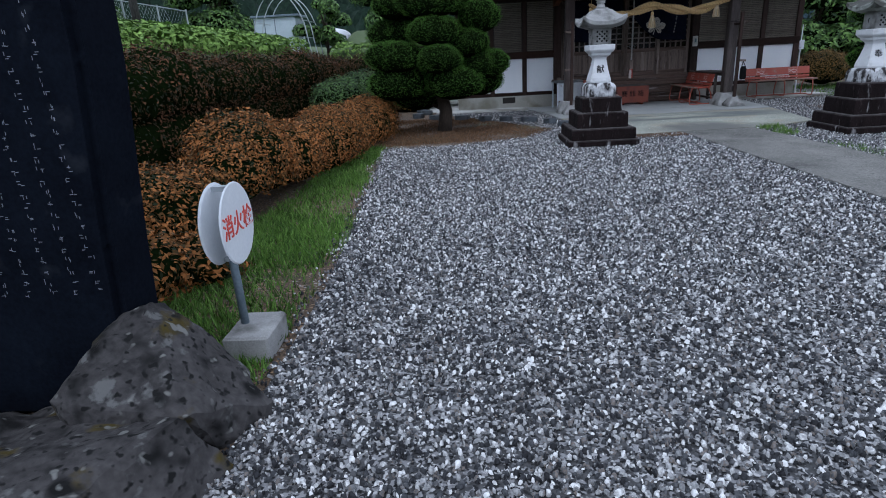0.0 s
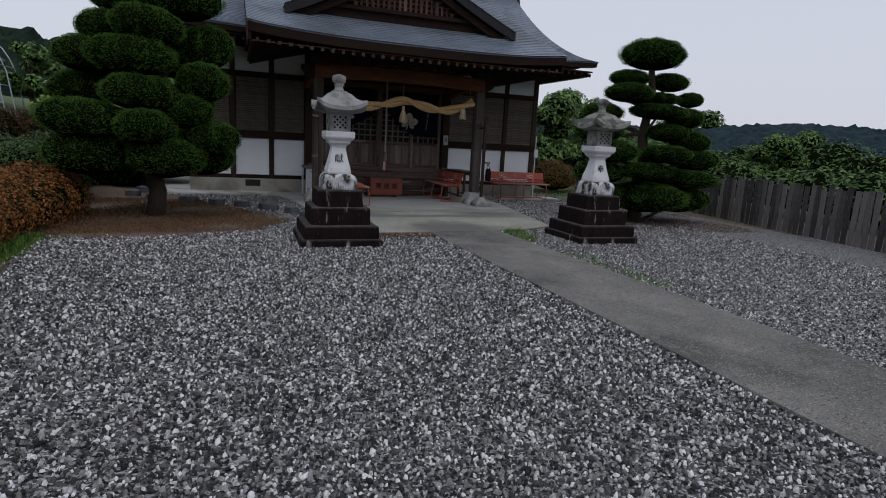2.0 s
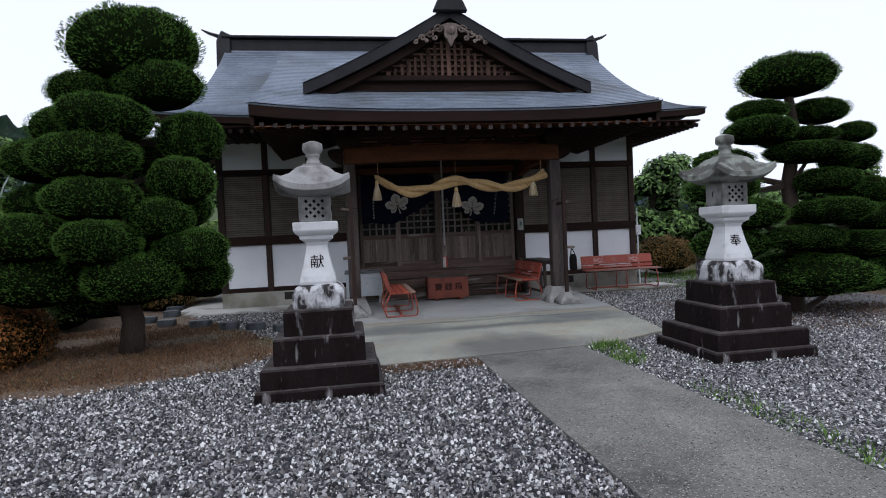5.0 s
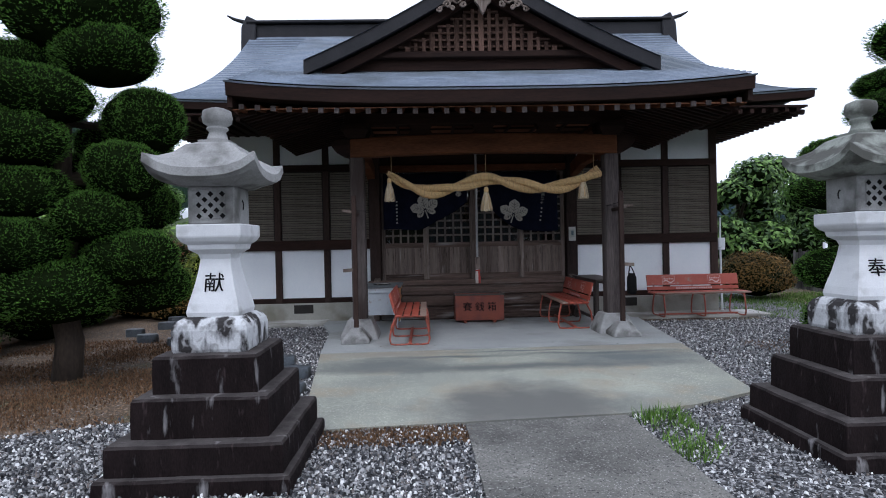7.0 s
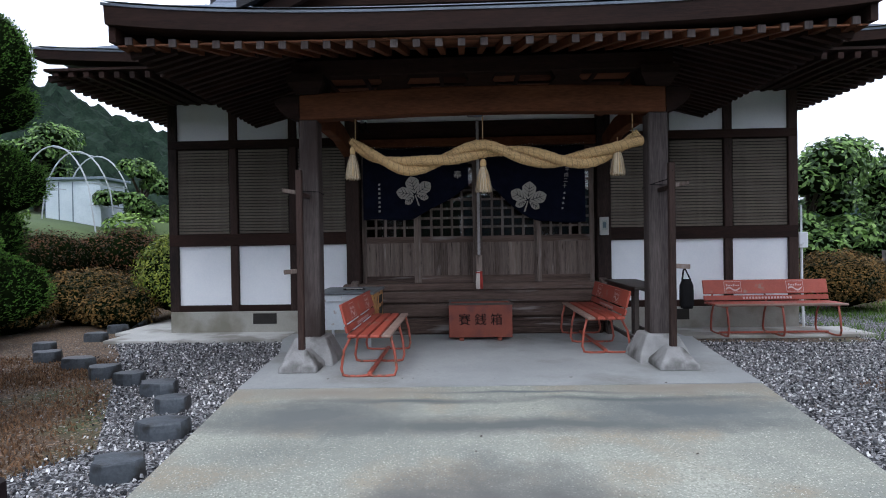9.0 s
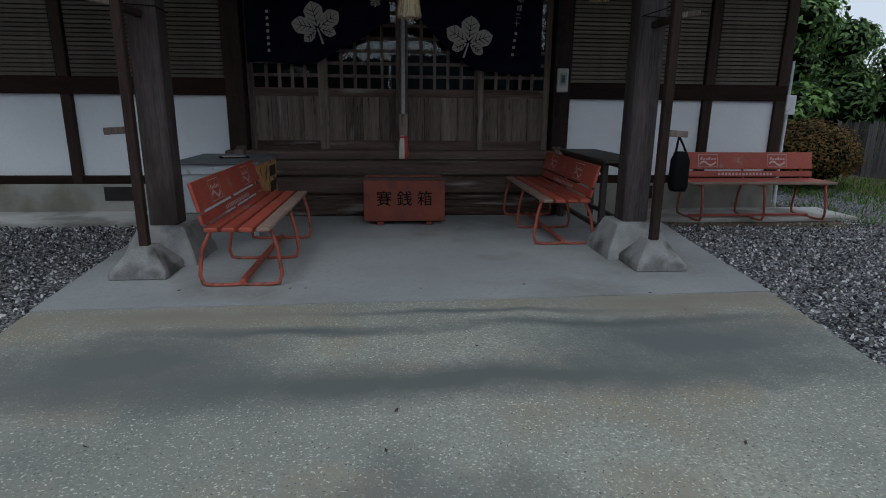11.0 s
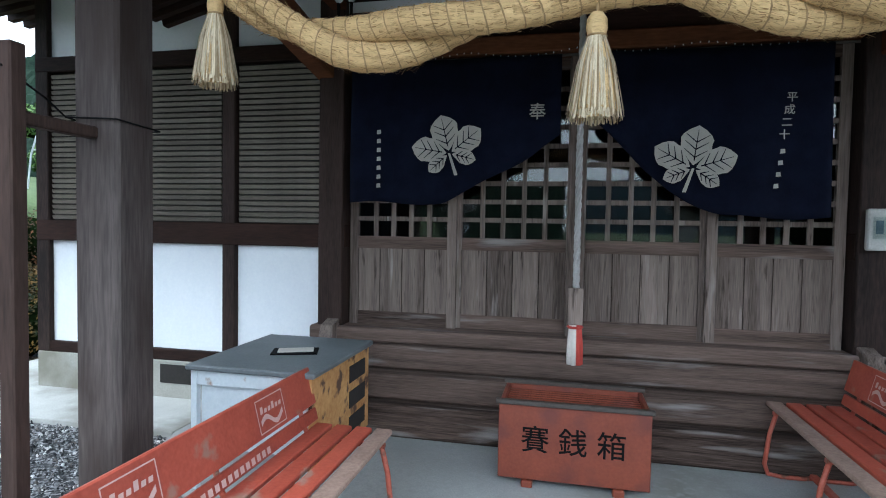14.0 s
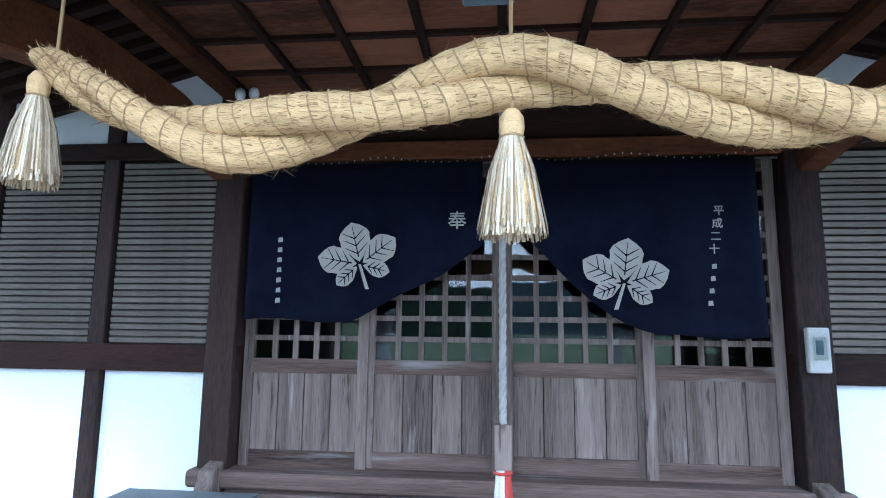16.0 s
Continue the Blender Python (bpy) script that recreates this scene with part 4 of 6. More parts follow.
# Bluer than the near forest: distance haze put into the base colour.
M["far_forest"] = surface("haze_blue_slope", (0.008, 0.018, 0.024), (0.022, 0.042, 0.05), 0.08, 0.95, 0.8, 0.6, spec=0.1)
M["fence_wood"] = surface("grey_fence_wood", (0.028, 0.025, 0.025), (0.16, 0.148, 0.144), 5, 0.9, 0.4, 40, stretch=(2, 2, 0.25), obrand=0.4)
M["shed_wall"] = surface("pale_shed_wall", (0.42, 0.50, 0.55), (0.62, 0.69, 0.73), 2, 0.7, 0.1, 30)
M["pipe"] = plain("pale_steel_pipe", (0.45, 0.48, 0.50), 0.5, 0.4)
M["litter"] = surface("fallen_needles", (0.07, 0.038, 0.018), (0.21, 0.12, 0.06), 4, 0.95, 0.3, 40, island=0.6)


# ---- leaves ----
def leaf_mesh(name, blobs, count, size, material, seed=1, up=0.35, needle=False, low=-0.55):
    """Leaves or needle tufts over the skins of ellipsoids (x, y, z, rx, ry, rz), as one mesh."""
    r = np.random.default_rng(seed)
    b = np.array(blobs, float)
    area = (b[:, 3] * b[:, 4] + b[:, 3] * b[:, 5] + b[:, 4] * b[:, 5])
    who = r.choice(len(b), count, p=area / area.sum())
    d = r.normal(0, 1, (count, 3))
    d /= np.linalg.norm(d, axis=1)[:, None]
    flip = d[:, 2] < low
    d[flip, 2] *= -1
    shell = r.uniform(0.9, 1.01, count) if needle else r.uniform(0.84, 1.1, count)
    bump = 1 + 0.07 * np.sin(d[:, 0] * 9 + who * 1.7) * np.cos(d[:, 1] * 8 + who)
    c = b[who, :3] + d * b[who, 3:] * (shell * bump)[:, None]
    nrm = d / b[who, 3:]
    nrm /= np.linalg.norm(nrm, axis=1)[:, None]
    nrm += r.normal(0, 0.45, (count, 3)) + np.array([0, 0, up])
    nrm /= np.linalg.norm(nrm, axis=1)[:, None]
    t = np.cross(nrm, r.normal(0, 1, (count, 3)))
    t /= np.linalg.norm(t, axis=1)[:, None]
    s = np.cross(nrm, t)
    sz = size * r.uniform(0.6, 1.35, count)[:, None]
    if needle:
        k = 3
        v = np.zeros((count, k, 3, 3))
        for i in range(k):
            a = 2 * np.pi * i / k
            side = t * np.cos(a) + s * np.sin(a)
            tip = c + nrm * sz + side * sz * r.uniform(0.1, 0.6, (count, 1))
            across = np.cross(nrm, side)
            v[:, i, 0], v[:, i, 1], v[:, i, 2] = c - across * sz * 0.16, c + across * sz * 0.16, tip
        verts = v.reshape(-1, 3)
        m = count * k
        idx, per = np.arange(m * 3), 3
    else:
        v = np.zeros((count, 4, 3))
        v[:, 0], v[:, 2] = c - t * sz, c + t * sz
        v[:, 1], v[:, 3] = c + s * sz * 0.45 + nrm * sz * 0.15, c - s * sz * 0.45 + nrm * sz * 0.15
        verts = v.reshape(-1, 3)
        m = count
        idx, per = np.arange(m * 4), 4
    me = bpy.data.meshes.new(name)
    me.vertices.add(len(verts))
    me.vertices.foreach_set("co", verts.reshape(-1))
    me.loops.add(len(idx))
    me.loops.foreach_set("vertex_index", idx.astype(np.int32))
    me.polygons.add(m)
    me.polygons.foreach_set("loop_start", (np.arange(m) * per).astype(np.int32))
    me.update(calc_edges=True)
    me.materials.append(M[material])
    return me


# Added solid cores that stand in for the shade deep among the leaves.
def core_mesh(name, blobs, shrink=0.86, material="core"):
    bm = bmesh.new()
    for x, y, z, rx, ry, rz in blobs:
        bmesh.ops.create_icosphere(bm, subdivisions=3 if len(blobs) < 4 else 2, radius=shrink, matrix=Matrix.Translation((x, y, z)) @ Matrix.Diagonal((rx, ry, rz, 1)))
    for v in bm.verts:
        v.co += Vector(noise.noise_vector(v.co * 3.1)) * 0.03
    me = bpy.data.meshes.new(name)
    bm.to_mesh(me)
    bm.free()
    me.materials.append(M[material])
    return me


def shrub(name, blobs, count, size, material, label, category, seed=1, group=""):
    x = sum(b[0] for b in blobs) / len(blobs)
    y = sum(b[1] for b in blobs) / len(blobs)
    t = tagged(empty(name, x, y, 0), label, category, group=group)
    loc = [(b[0] - x, b[1] - y, *b[2:]) for b in blobs]
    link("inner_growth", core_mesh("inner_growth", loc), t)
    link("foliage", leaf_mesh("foliage", loc, count, size, material, seed), t)
    return t


# ---- cloud-pruned pines ----
PADS = [leaf_mesh("pad", [(0, 0, 0, 1, 1, 1), (0.25, 0.1, 0.1, 0.85, 0.85, 0.9)], 8000, 0.056, "needles", 11 + k, 0.8, True, -0.7) for k in range(3)]
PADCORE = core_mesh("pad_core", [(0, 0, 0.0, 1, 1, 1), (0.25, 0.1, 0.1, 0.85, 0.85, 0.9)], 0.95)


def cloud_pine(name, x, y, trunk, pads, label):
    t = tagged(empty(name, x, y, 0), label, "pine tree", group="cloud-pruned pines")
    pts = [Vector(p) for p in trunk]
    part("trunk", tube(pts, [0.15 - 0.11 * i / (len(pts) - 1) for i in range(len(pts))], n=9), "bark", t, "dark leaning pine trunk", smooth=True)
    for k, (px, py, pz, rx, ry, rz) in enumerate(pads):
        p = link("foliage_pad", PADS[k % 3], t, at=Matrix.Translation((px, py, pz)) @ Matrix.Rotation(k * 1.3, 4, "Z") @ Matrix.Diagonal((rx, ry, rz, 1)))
        link("pad_shade_core", PADCORE, p)
        best = min(pts, key=lambda q: abs(q.z - (pz - 0.25)))
        mid = (Vector((px, py, pz)) + best) / 2 + Vector((0, 0, -0.06))
        part("limb", tube([best, mid, (px, py, pz - rz * 0.3)], [0.05, 0.035, 0.02], n=6), "bark", t)
    return t


random.seed(4)
LEFT_PADS = [(-0.12, 0.05, 4.0, 0.78, 0.62, 0.44), (-0.72, 0.0, 3.42, 0.4, 0.42, 0.22), (0.36, -0.1, 3.46, 0.58, 0.45, 0.27),
             (-0.1, -0.45, 2.96, 0.55, 0.46, 0.25), (0.72, 0.1, 2.8, 0.38, 0.42, 0.3), (-0.85, -0.1, 2.92, 0.42, 0.45, 0.24), (-1.1, -0.2, 2.5, 0.45, 0.45, 0.24), (-0.25, -0.6, 2.48, 0.62, 0.45, 0.26),
             (0.75, -0.2, 2.2, 0.4, 0.42, 0.27), (-1.2, 0.2, 1.98, 0.52, 0.5, 0.25), (-0.1, -0.7, 1.96, 0.52, 0.4, 0.24), (0.55, -0.35, 1.72, 0.46, 0.4, 0.24),
             (-1.0, -0.6, 1.52, 0.56, 0.5, 0.26), (0.0, -0.75, 1.44, 0.5, 0.42, 0.24), (0.85, -0.3, 1.3, 0.45, 0.42, 0.25), (-1.05, -0.4, 1.02, 0.6, 0.55, 0.3),
             (0.25, -0.5, 0.98, 0.66, 0.55, 0.28), (0.75, 0.2, 0.98, 0.5, 0.5, 0.27), (-0.4, 0.7, 2.2, 0.6, 0.5, 0.3), (0.0, 0.7, 1.4, 0.8, 0.5, 0.36), (-0.6, 0.5, 0.75, 0.7, 0.5, 0.3),
             (-0.9, 0.4, 2.25, 0.4, 0.45, 0.25), (0.3, 0.6, 2.6, 0.5, 0.45, 0.27), (0.5, 0.6, 1.9, 0.5, 0.45, 0.27)]
LEFT_PADS = [(x * (0.8 if x < 0 else 1.0) + 0.14 * max(0.0, z - 2.0), y, z * 0.965, rx * 0.98, ry * 1.0, rz * 1.14) for x, y, z, rx, ry, rz in LEFT_PADS]
cloud_pine("cloud_pine", 1.15, 13.9, [(0.0, 0.0, -0.05), (0.05, 0.0, 0.4), (-0.08, 0.05, 0.9), (0.05, 0.0, 1.5), (-0.05, 0.1, 2.1), (0.05, 0.0, 2.7), (0.2, 0.05, 3.3), (0.12, 0.1, 3.8)], LEFT_PADS,
           "large dark green pine clipped into cloud pads")
RIGHT_PADS = [(0.0, 0.0, 3.55, 0.72, 0.6, 0.33), (-0.4, 0.1, 3.05, 0.4, 0.42, 0.18), (0.5, 0.0, 3.02, 0.4, 0.42, 0.2), (-0.55, -0.1, 2.72, 0.6, 0.5, 0.2), (0.25, 0.2, 2.66, 0.55, 0.5, 0.16),
              (1.05, 0.0, 2.7, 0.28, 0.3, 0.17), (-0.95, 0.1, 2.3, 0.42, 0.42, 0.2), (0.15, -0.2, 2.38, 0.62, 0.5, 0.17), (1.05, 0.1, 2.3, 0.42, 0.42, 0.23), (-1.1, 0.0, 1.9, 0.5, 0.45, 0.22),
              (0.4, -0.2, 1.96, 0.5, 0.45, 0.2), (1.3, 0.1, 1.8, 0.45, 0.42, 0.24), (-0.8, -0.1, 1.5, 0.6, 0.5, 0.24), (0.3, -0.3, 1.5, 0.75, 0.5, 0.2), (1.3, 0.0, 1.4, 0.55, 0.5, 0.24),
              (0.0, -0.2, 1.12, 0.85, 0.55, 0.2), (1.0, -0.1, 0.98, 0.85, 0.6, 0.22), (-0.9, 0.1, 1.05, 0.6, 0.5, 0.26), (0.1, 0.0, 0.55, 1.05, 0.8, 0.34), (1.0, 0.1, 0.5, 0.8, 0.7, 0.3), (-0.7, 0.2, 0.5, 0.6, 0.6, 0.3)]
RIGHT_PADS = [(x, y, z * 0.935, rx * 0.93, ry * 0.95, rz * 0.92) for x, y, z, rx, ry, rz in RIGHT_PADS]
cloud_pine("cloud_pine", 10.18, 13.3, [(0.0, 0.0, -0.05), (-0.03, 0.0, 0.5), (0.08, 0.0, 1.1), (0.0, 0.05, 1.8), (0.1, 0.0, 2.5), (0.0, 0.0, 3.1), (0.0, 0.0, 3.5)], RIGHT_PADS,
           "dark green pine clipped into flat tiers by fence")


# ---- hedges and bushes ----
def lane(points, step, rx, ry, rz, jitter, seed):
    r = random.Random(seed)
    out = []
    for (x0, y0, z0), (x1, y1, z1) in zip(points, points[1:]):
        n = max(1, int(math.hypot(x1 - x0, y1 - y0) / step))
        for i in range(n):
            u = i / n
            s = 1 + r.uniform(-jitter, jitter)
            h = (z0 + (z1 - z0) * u) * s
            out.append((x0 + (x1 - x0) * u + r.uniform(-0.08, 0.08), y0 + (y1 - y0) * u + r.uniform(-0.08, 0.08), h - rz * s, rx * s, ry * s, rz * s))
    return out


shrub("azalea_hedge", lane([(-1.15, 6.3, 0.55), (-0.85, 7.6, 0.9), (-0.55, 10.0, 0.72), (-0.35, 14.4, 0.62)], 0.36, 0.5, 0.5, 0.4, 0.24, 3), 85000, 0.021, "azalea", "low rusty orange azalea hedge beside the lawn", "hedge", 3)
shrub("azalea_bush", [(-0.7, 5.55, 0.18, 0.4, 0.4, 0.28), (-0.35, 5.9, 0.12, 0.3, 0.3, 0.2), (-1.2, 5.3, 0.3, 0.5, 0.5, 0.35)], 6000, 0.024, "azalea", "small rusty azalea clump behind the boulder", "bush", 5)
tall = lane([(-2.9, 3.0, 1.8), (-2.7, 9.0, 1.75), (-2.4, 21.6, 1.6)], 0.5, 0.62, 0.6, 0.55, 0.1, 6)
shrub("tall_hedge", tall + [(x, y, 0.55, 0.55, 0.6, 0.6) for x, y, *_ in tall], 80000, 0.027, "hedge_leaf", "tall dark hedge with reddish young leaves", "hedge", 6)
back = lane([(-2.6, 21.9, 1.55), (1.6, 22.0, 1.5)], 0.5, 0.6, 0.55, 0.5, 0.1, 8)
shrub("back_hedge", back + [(x, y, 0.5, 0.55, 0.55, 0.6) for x, y, *_ in back], 16000, 0.032, "hedge_leaf", "dark clipped hedge behind the stepping stones", "hedge", 8)
shrub("yellow_bush", [(0.75, 19.6, 0.75, 0.72, 0.7, 0.72), (0.35, 20.2, 0.6, 0.6, 0.6, 0.6)], 14000, 0.028, "bright_leaf", "round yellow-green bush beside the hall corner", "bush", 9)
shrub("red_azalea", [(-0.75, 19.4, 0.4, 0.9, 0.7, 0.5), (0.05, 18.9, 0.3, 0.6, 0.5, 0.38), (-1.3, 18.3, 0.35, 0.6, 0.6, 0.45)], 15000, 0.026, "dull_azalea", "spreading reddish azalea mounds by stepping stones", "bush", 10)
shrub("dark_bush", [(-0.9, 16.6, 0.55, 0.7, 0.8, 0.65), (-1.2, 15.2, 0.5, 0.7, 0.8, 0.6), (-1.4, 17.7, 0.5, 0.6, 0.6, 0.55)], 14000, 0.028, "tree_leaf", "dense dark green bush behind the pine", "bush", 12)
shrub("round_bush", [(12.05, 19.9, 0.5, 0.75, 0.7, 0.5), (12.6, 20.2, 0.45, 0.5, 0.5, 0.42)], 14000, 0.026, "dull_azalea", "rounded dull brown-green azalea bush near the fence", "bush", 13)
shrub("round_bush", [(11.3, 21.4, 0.6, 0.7, 0.6, 0.6)], 7000, 0.028, "dull_azalea", "small rounded azalea bush behind the hall", "bush", 14)
shrub("clipped_bush", [(13.0, 16.4, 0.65, 0.9, 0.8, 0.65), (14.0, 17.3, 0.7, 0.9, 0.8, 0.7)], 12000, 0.03, "tree_leaf", "clipped green bush along the fence", "bush", 15)


def scatter_blades(name, count, poly, height, material, label, seed, width=0.006, z=0.0):
    r = np.random.default_rng(seed)
    xs, ys = [p[0] for p in poly], [p[1] for p in poly]
    x, y = r.uniform(min(xs), max(xs), count), r.uniform(min(ys), max(ys), count)
    clump = np.array([noise.noise((a * 1.1, b * 1.1, 0.3)) for a, b in zip(x, y)])
    ok = inside(poly, x + r.normal(0, 0.06, count), y + r.normal(0, 0.06, count)) & (r.uniform(-0.6, 0.35, count) < clump)
    x, y = x[ok], y[ok]
    n = len(x)
    a = r.uniform(0, 6.28, n)
    h = height * r.uniform(0.4, 1.2, n)
    lean = r.normal(0, 0.5, (n, 2)) * h[:, None]
    v = np.zeros((n, 3, 3))
    w = width * r.uniform(0.6, 1.4, n)
    v[:, 0] = np.stack([x - w * np.cos(a), y - w * np.sin(a), np.full(n, z - 0.01)], 1)
    v[:, 1] = np.stack([x + w * np.cos(a), y + w * np.sin(a), np.full(n, z - 0.01)], 1)
    v[:, 2] = np.stack([x + lean[:, 0], y + lean[:, 1], z + h], 1)
    me = bpy.data.meshes.new(name)
    me.vertices.add(n * 3)
    me.vertices.foreach_set("co", v.reshape(-1))
    me.loops.add(n * 3)
    me.loops.foreach_set("vertex_index", np.arange(n * 3, dtype=np.int32))
    me.polygons.add(n)
    me.polygons.foreach_set("loop_start", (np.arange(n) * 3).astype(np.int32))
    me.update(calc_edges=True)
    me.materials.append(M[material])
    return tagged(link(name, me), label, "grass", kind="stuff")


scatter_blades("grass", 42000, [(0.55, 4.3), (0.5, 6.5), (0.3, 9.0), (0.1, 12.0), (-0.5, 12.0), (-0.4, 8.5), (-0.6, 6.5), (-0.4, 4.6)], 0.06, "grass", "short green lawn strip along the gravel", 21)
scatter_blades("leaf_litter", 9000, [(4.1, 11.55), (5.28, 11.62), (5.24, 11.93), (4.05, 11.86)], 0.025, "litter", "brown dead leaves along the concrete edge", 27, 0.011)
scatter_blades("grass", 2600, [(6.5, 11.1), (6.9, 11.3), (6.88, 12.1), (6.5, 12.0)], 0.09, "grass", "tuft of grass beside the concrete walkway", 22)
scatter_blades("grass", 700, [(6.55, 8.3), (6.95, 8.3), (6.85, 10.4), (6.6, 10.4)], 0.05, "grass", "sparse weeds along the walkway edge", 23)
scatter_blades("grass", 12000, [(10.6, 17.0), (13.4, 16.4), (14.2, 21.0), (10.6, 21.0)], 0.07, "grass", "patchy grass beside the hall corner", 24)
scatter_blades("pine_litter", 48000, [(-0.4, 12.0), (2.6, 12.2), (3.3, 13.3), (1.6, 16.2), (-0.6, 16.5)], 0.02, "litter", "brown fallen needles under the pine", 25, 0.007)
scatter_blades("pine_litter", 16000, [(8.8, 12.0), (12.2, 11.8), (12.4, 15.4), (9.0, 15.0)], 0.02, "litter", "brown fallen needles under the fence pine", 26, 0.007)

# ---- fallen leaves on the concrete ----
r = np.random.default_rng(12)
verts, faces = [], []
for _ in range(14):
    x, y, a, s = r.uniform(4.3, 7.7), r.uniform(12.7, 15.2), r.uniform(0, 6.28), r.uniform(0.009, 0.018)
    n0 = len(verts)
    for u, v, w in ((-1, 0, 0.1), (0, -0.4, 0.0), (1, 0, 0.3), (0, 0.4, 0.25)):
        verts.append((x + s * (u * math.cos(a) - v * math.sin(a)), y + s * (u * math.sin(a) + v * math.cos(a)), 0.034 + s * w))
    faces.append((n0, n0 + 1, n0 + 2, n0 + 3))
tagged(raw("fallen_leaves", verts, faces, "bark"), "few dark dry leaves scattered on the concrete", "leaves", kind="stuff")

# ---- stepping stones ----
random.seed(9)
for x, y in ((3.71, 12.98), (3.6, 13.66), (3.34, 14.24), (2.98, 14.73), (2.52, 15.1), (2.05, 15.4), (1.5, 15.83), (0.88, 16.2), (0.4, 16.8), (0.55, 17.55), (0.38, 18.3), (0.3, 19.0)):
    w = random.uniform(0.125, 0.155)
    prof = [random.uniform(0.78, 1.16) for _ in range(11)]
    rr = []
    for f, z in ((1.0, -0.02), (1.03, 0.05), (0.99, 0.095), (0.95, 0.105), (0.5, 0.108)):
        rr.append([(w * f * prof[k] * 1.15 * math.cos(k * 0.5712), w * f * prof[k] * 0.85 * math.sin(k * 0.5712), z) for k in range(11)])
    s = part("stepping_stone", loft(rr), "step_stone")
    s.location = (x, y, 0)
    tagged(s, "flat dark stepping stone set in gravel", "stone", group="stepping stones")


# ---- benches ----
def bench(name, x, y, rz, label):
    """Seat runs along its own x; the back stands at +y."""
    t = tagged(empty(name, x, y, 0.028, rz), label, "bench", group="red slatted benches")
    half = 0.8
    for k in range(4):
        y0 = -0.22 + k * 0.105
        part("seat_slat", box(-half, half, y0, y0 + 0.085, 0.385, 0.412), "bare_board" if k == 0 else "bench_red", t, "bare worn front slat" if k == 0 else "", bevel=0.006)
    lean = Matrix.Rotation(radians(-14), 4, "X")
    back = part("backrest", box(-half, half, 0.205, 0.228, 0.505, 0.69, turn=lean), "bench_red", t, "wide red back board with faded print", bevel=0.005)
    part("back_slat", box(-half, half, 0.178, 0.198, 0.425, 0.488, turn=lean), "bench_red", t, bevel=0.005)
    for px in (-0.42, 0.38):
        face = pose(px, 0.199, 0.6, 104 - 28, 0, 0)
        def flat(pts):
            return [face @ Vector((a, b, 0.0)) for a, b in pts]
        bm = bmesh.new()
        for x0, x1, y0, y1 in ((-0.11, 0.11, 0.066, 0.071), (-0.11, 0.11, -0.071, -0.066), (-0.11, -0.105, -0.071, 0.071), (0.105, 0.11, -0.071, 0.071)):
            bm.faces.new([bm.verts.new(p) for p in flat(((x0, y0), (x1, y0), (x1, y1), (x0, y1)))])
        wave = [(-0.09 + 0.18 * i / 10, -0.03 + 0.02 * math.sin(i * 0.7)) for i in range(11)]
        for (a, b), (c, d) in zip(wave, wave[1:]):
            bm.faces.new([bm.verts.new(p) for p in flat(((a, b - 0.01), (c, d - 0.01), (c, d + 0.012), (a, b + 0.012)))])
        for i in range(6):
            a = -0.085 + i * 0.03
            h = 0.03 if i in (0, 3) else 0.018
            bm.faces.new([bm.verts.new(p) for p in flat(((a, 0.008), (a + 0.02, 0.008), (a + 0.024, 0.008 + h), (a + 0.004, 0.008 + h)))])
        part("print", bm, "faded_print", back)
    bm = bmesh.new()
    face = pose(0.0, 0.172, 0.456, 76, 0, 0)
    for i in range(16):
        a = -0.3 + i * 0.04
        bm.faces.new([bm.verts.new(face @ Vector(p)) for p in ((a, -0.014, 0), (a + 0.026, -0.014, 0), (a + 0.026, 0.014, 0), (a, 0.014, 0))])
    part("print", bm, "faded_print", back)
    for px in (-0.68, 0.0, 0.68):
        front = [(px, -0.2, 0.385), (px, -0.235, 0.25), (px, -0.255, 0.08), (px, -0.235, 0.022), (px, -0.17, 0.012), (px, -0.05, 0.012), (px, 0.0, 0.02)]
        rear = [(px, 0.0, 0.02), (px, 0.07, 0.012), (px, 0.19, 0.012), (px, 0.245, 0.022), (px, 0.262, 0.08), (px, 0.235, 0.25), (px, 0.165, 0.385)]
        up = [(px, 0.165, 0.37), (px, 0.2, 0.45), (px, 0.255, 0.66)]
        leg = part("leg", tube(front, 0.013, n=7), "pipe_red", t, smooth=True)
        part("leg", tube(rear, 0.013, n=7), "pipe_red", t, smooth=True)
        part("back_support", tube(up, 0.012, n=7), "pipe_red", t, smooth=True)
        part("seat_bearer", box(px - 0.012, px + 0.012, -0.22, 0.19, 0.365, 0.385), "pipe_red", t)
    part("stretcher", box(-0.68, 0.68, -0.02, 0.02, 0.02, 0.045), "pipe_red", t, bevel=0.004)
    return t


bench("bench", 4.74, 15.83, 90, "red slatted bench with one bare front slat")
bench("bench", 7.17, 16.86, -90, "red slatted bench in the porch shade")
bench("bench", 9.58, 17.32, 0, "long red slatted bench against the white wall")

# ---- offering box ----
ob = tagged(empty("offering_box", 5.83, 17.29, 0.028), "vermilion wooden offering box with black characters", "offering box")
part("front_board", box(-0.40, 0.40, -0.22, -0.195, 0.04, 0.45), "box_red", ob, bevel=0.005)
part("back_board", box(-0.40, 0.40, 0.195, 0.22, 0.04, 0.45), "box_red", ob, bevel=0.005)
for s in (-1, 1):
    part("side_board", box(s * 0.3875 - 0.0125, s * 0.3875 + 0.0125, -0.195, 0.195, 0.04, 0.45), "box_red", ob, bevel=0.004)
    part("foot", box(s * 0.24 - 0.03, s * 0.24 + 0.03, -0.24, 0.22, 0.0, 0.04), "box_red", ob, bevel=0.006)
    part("rim", box(-0.415, 0.415, s * 0.215 - 0.02, s * 0.215 + 0.02, 0.45, 0.475), "dark_table", ob, bevel=0.004)
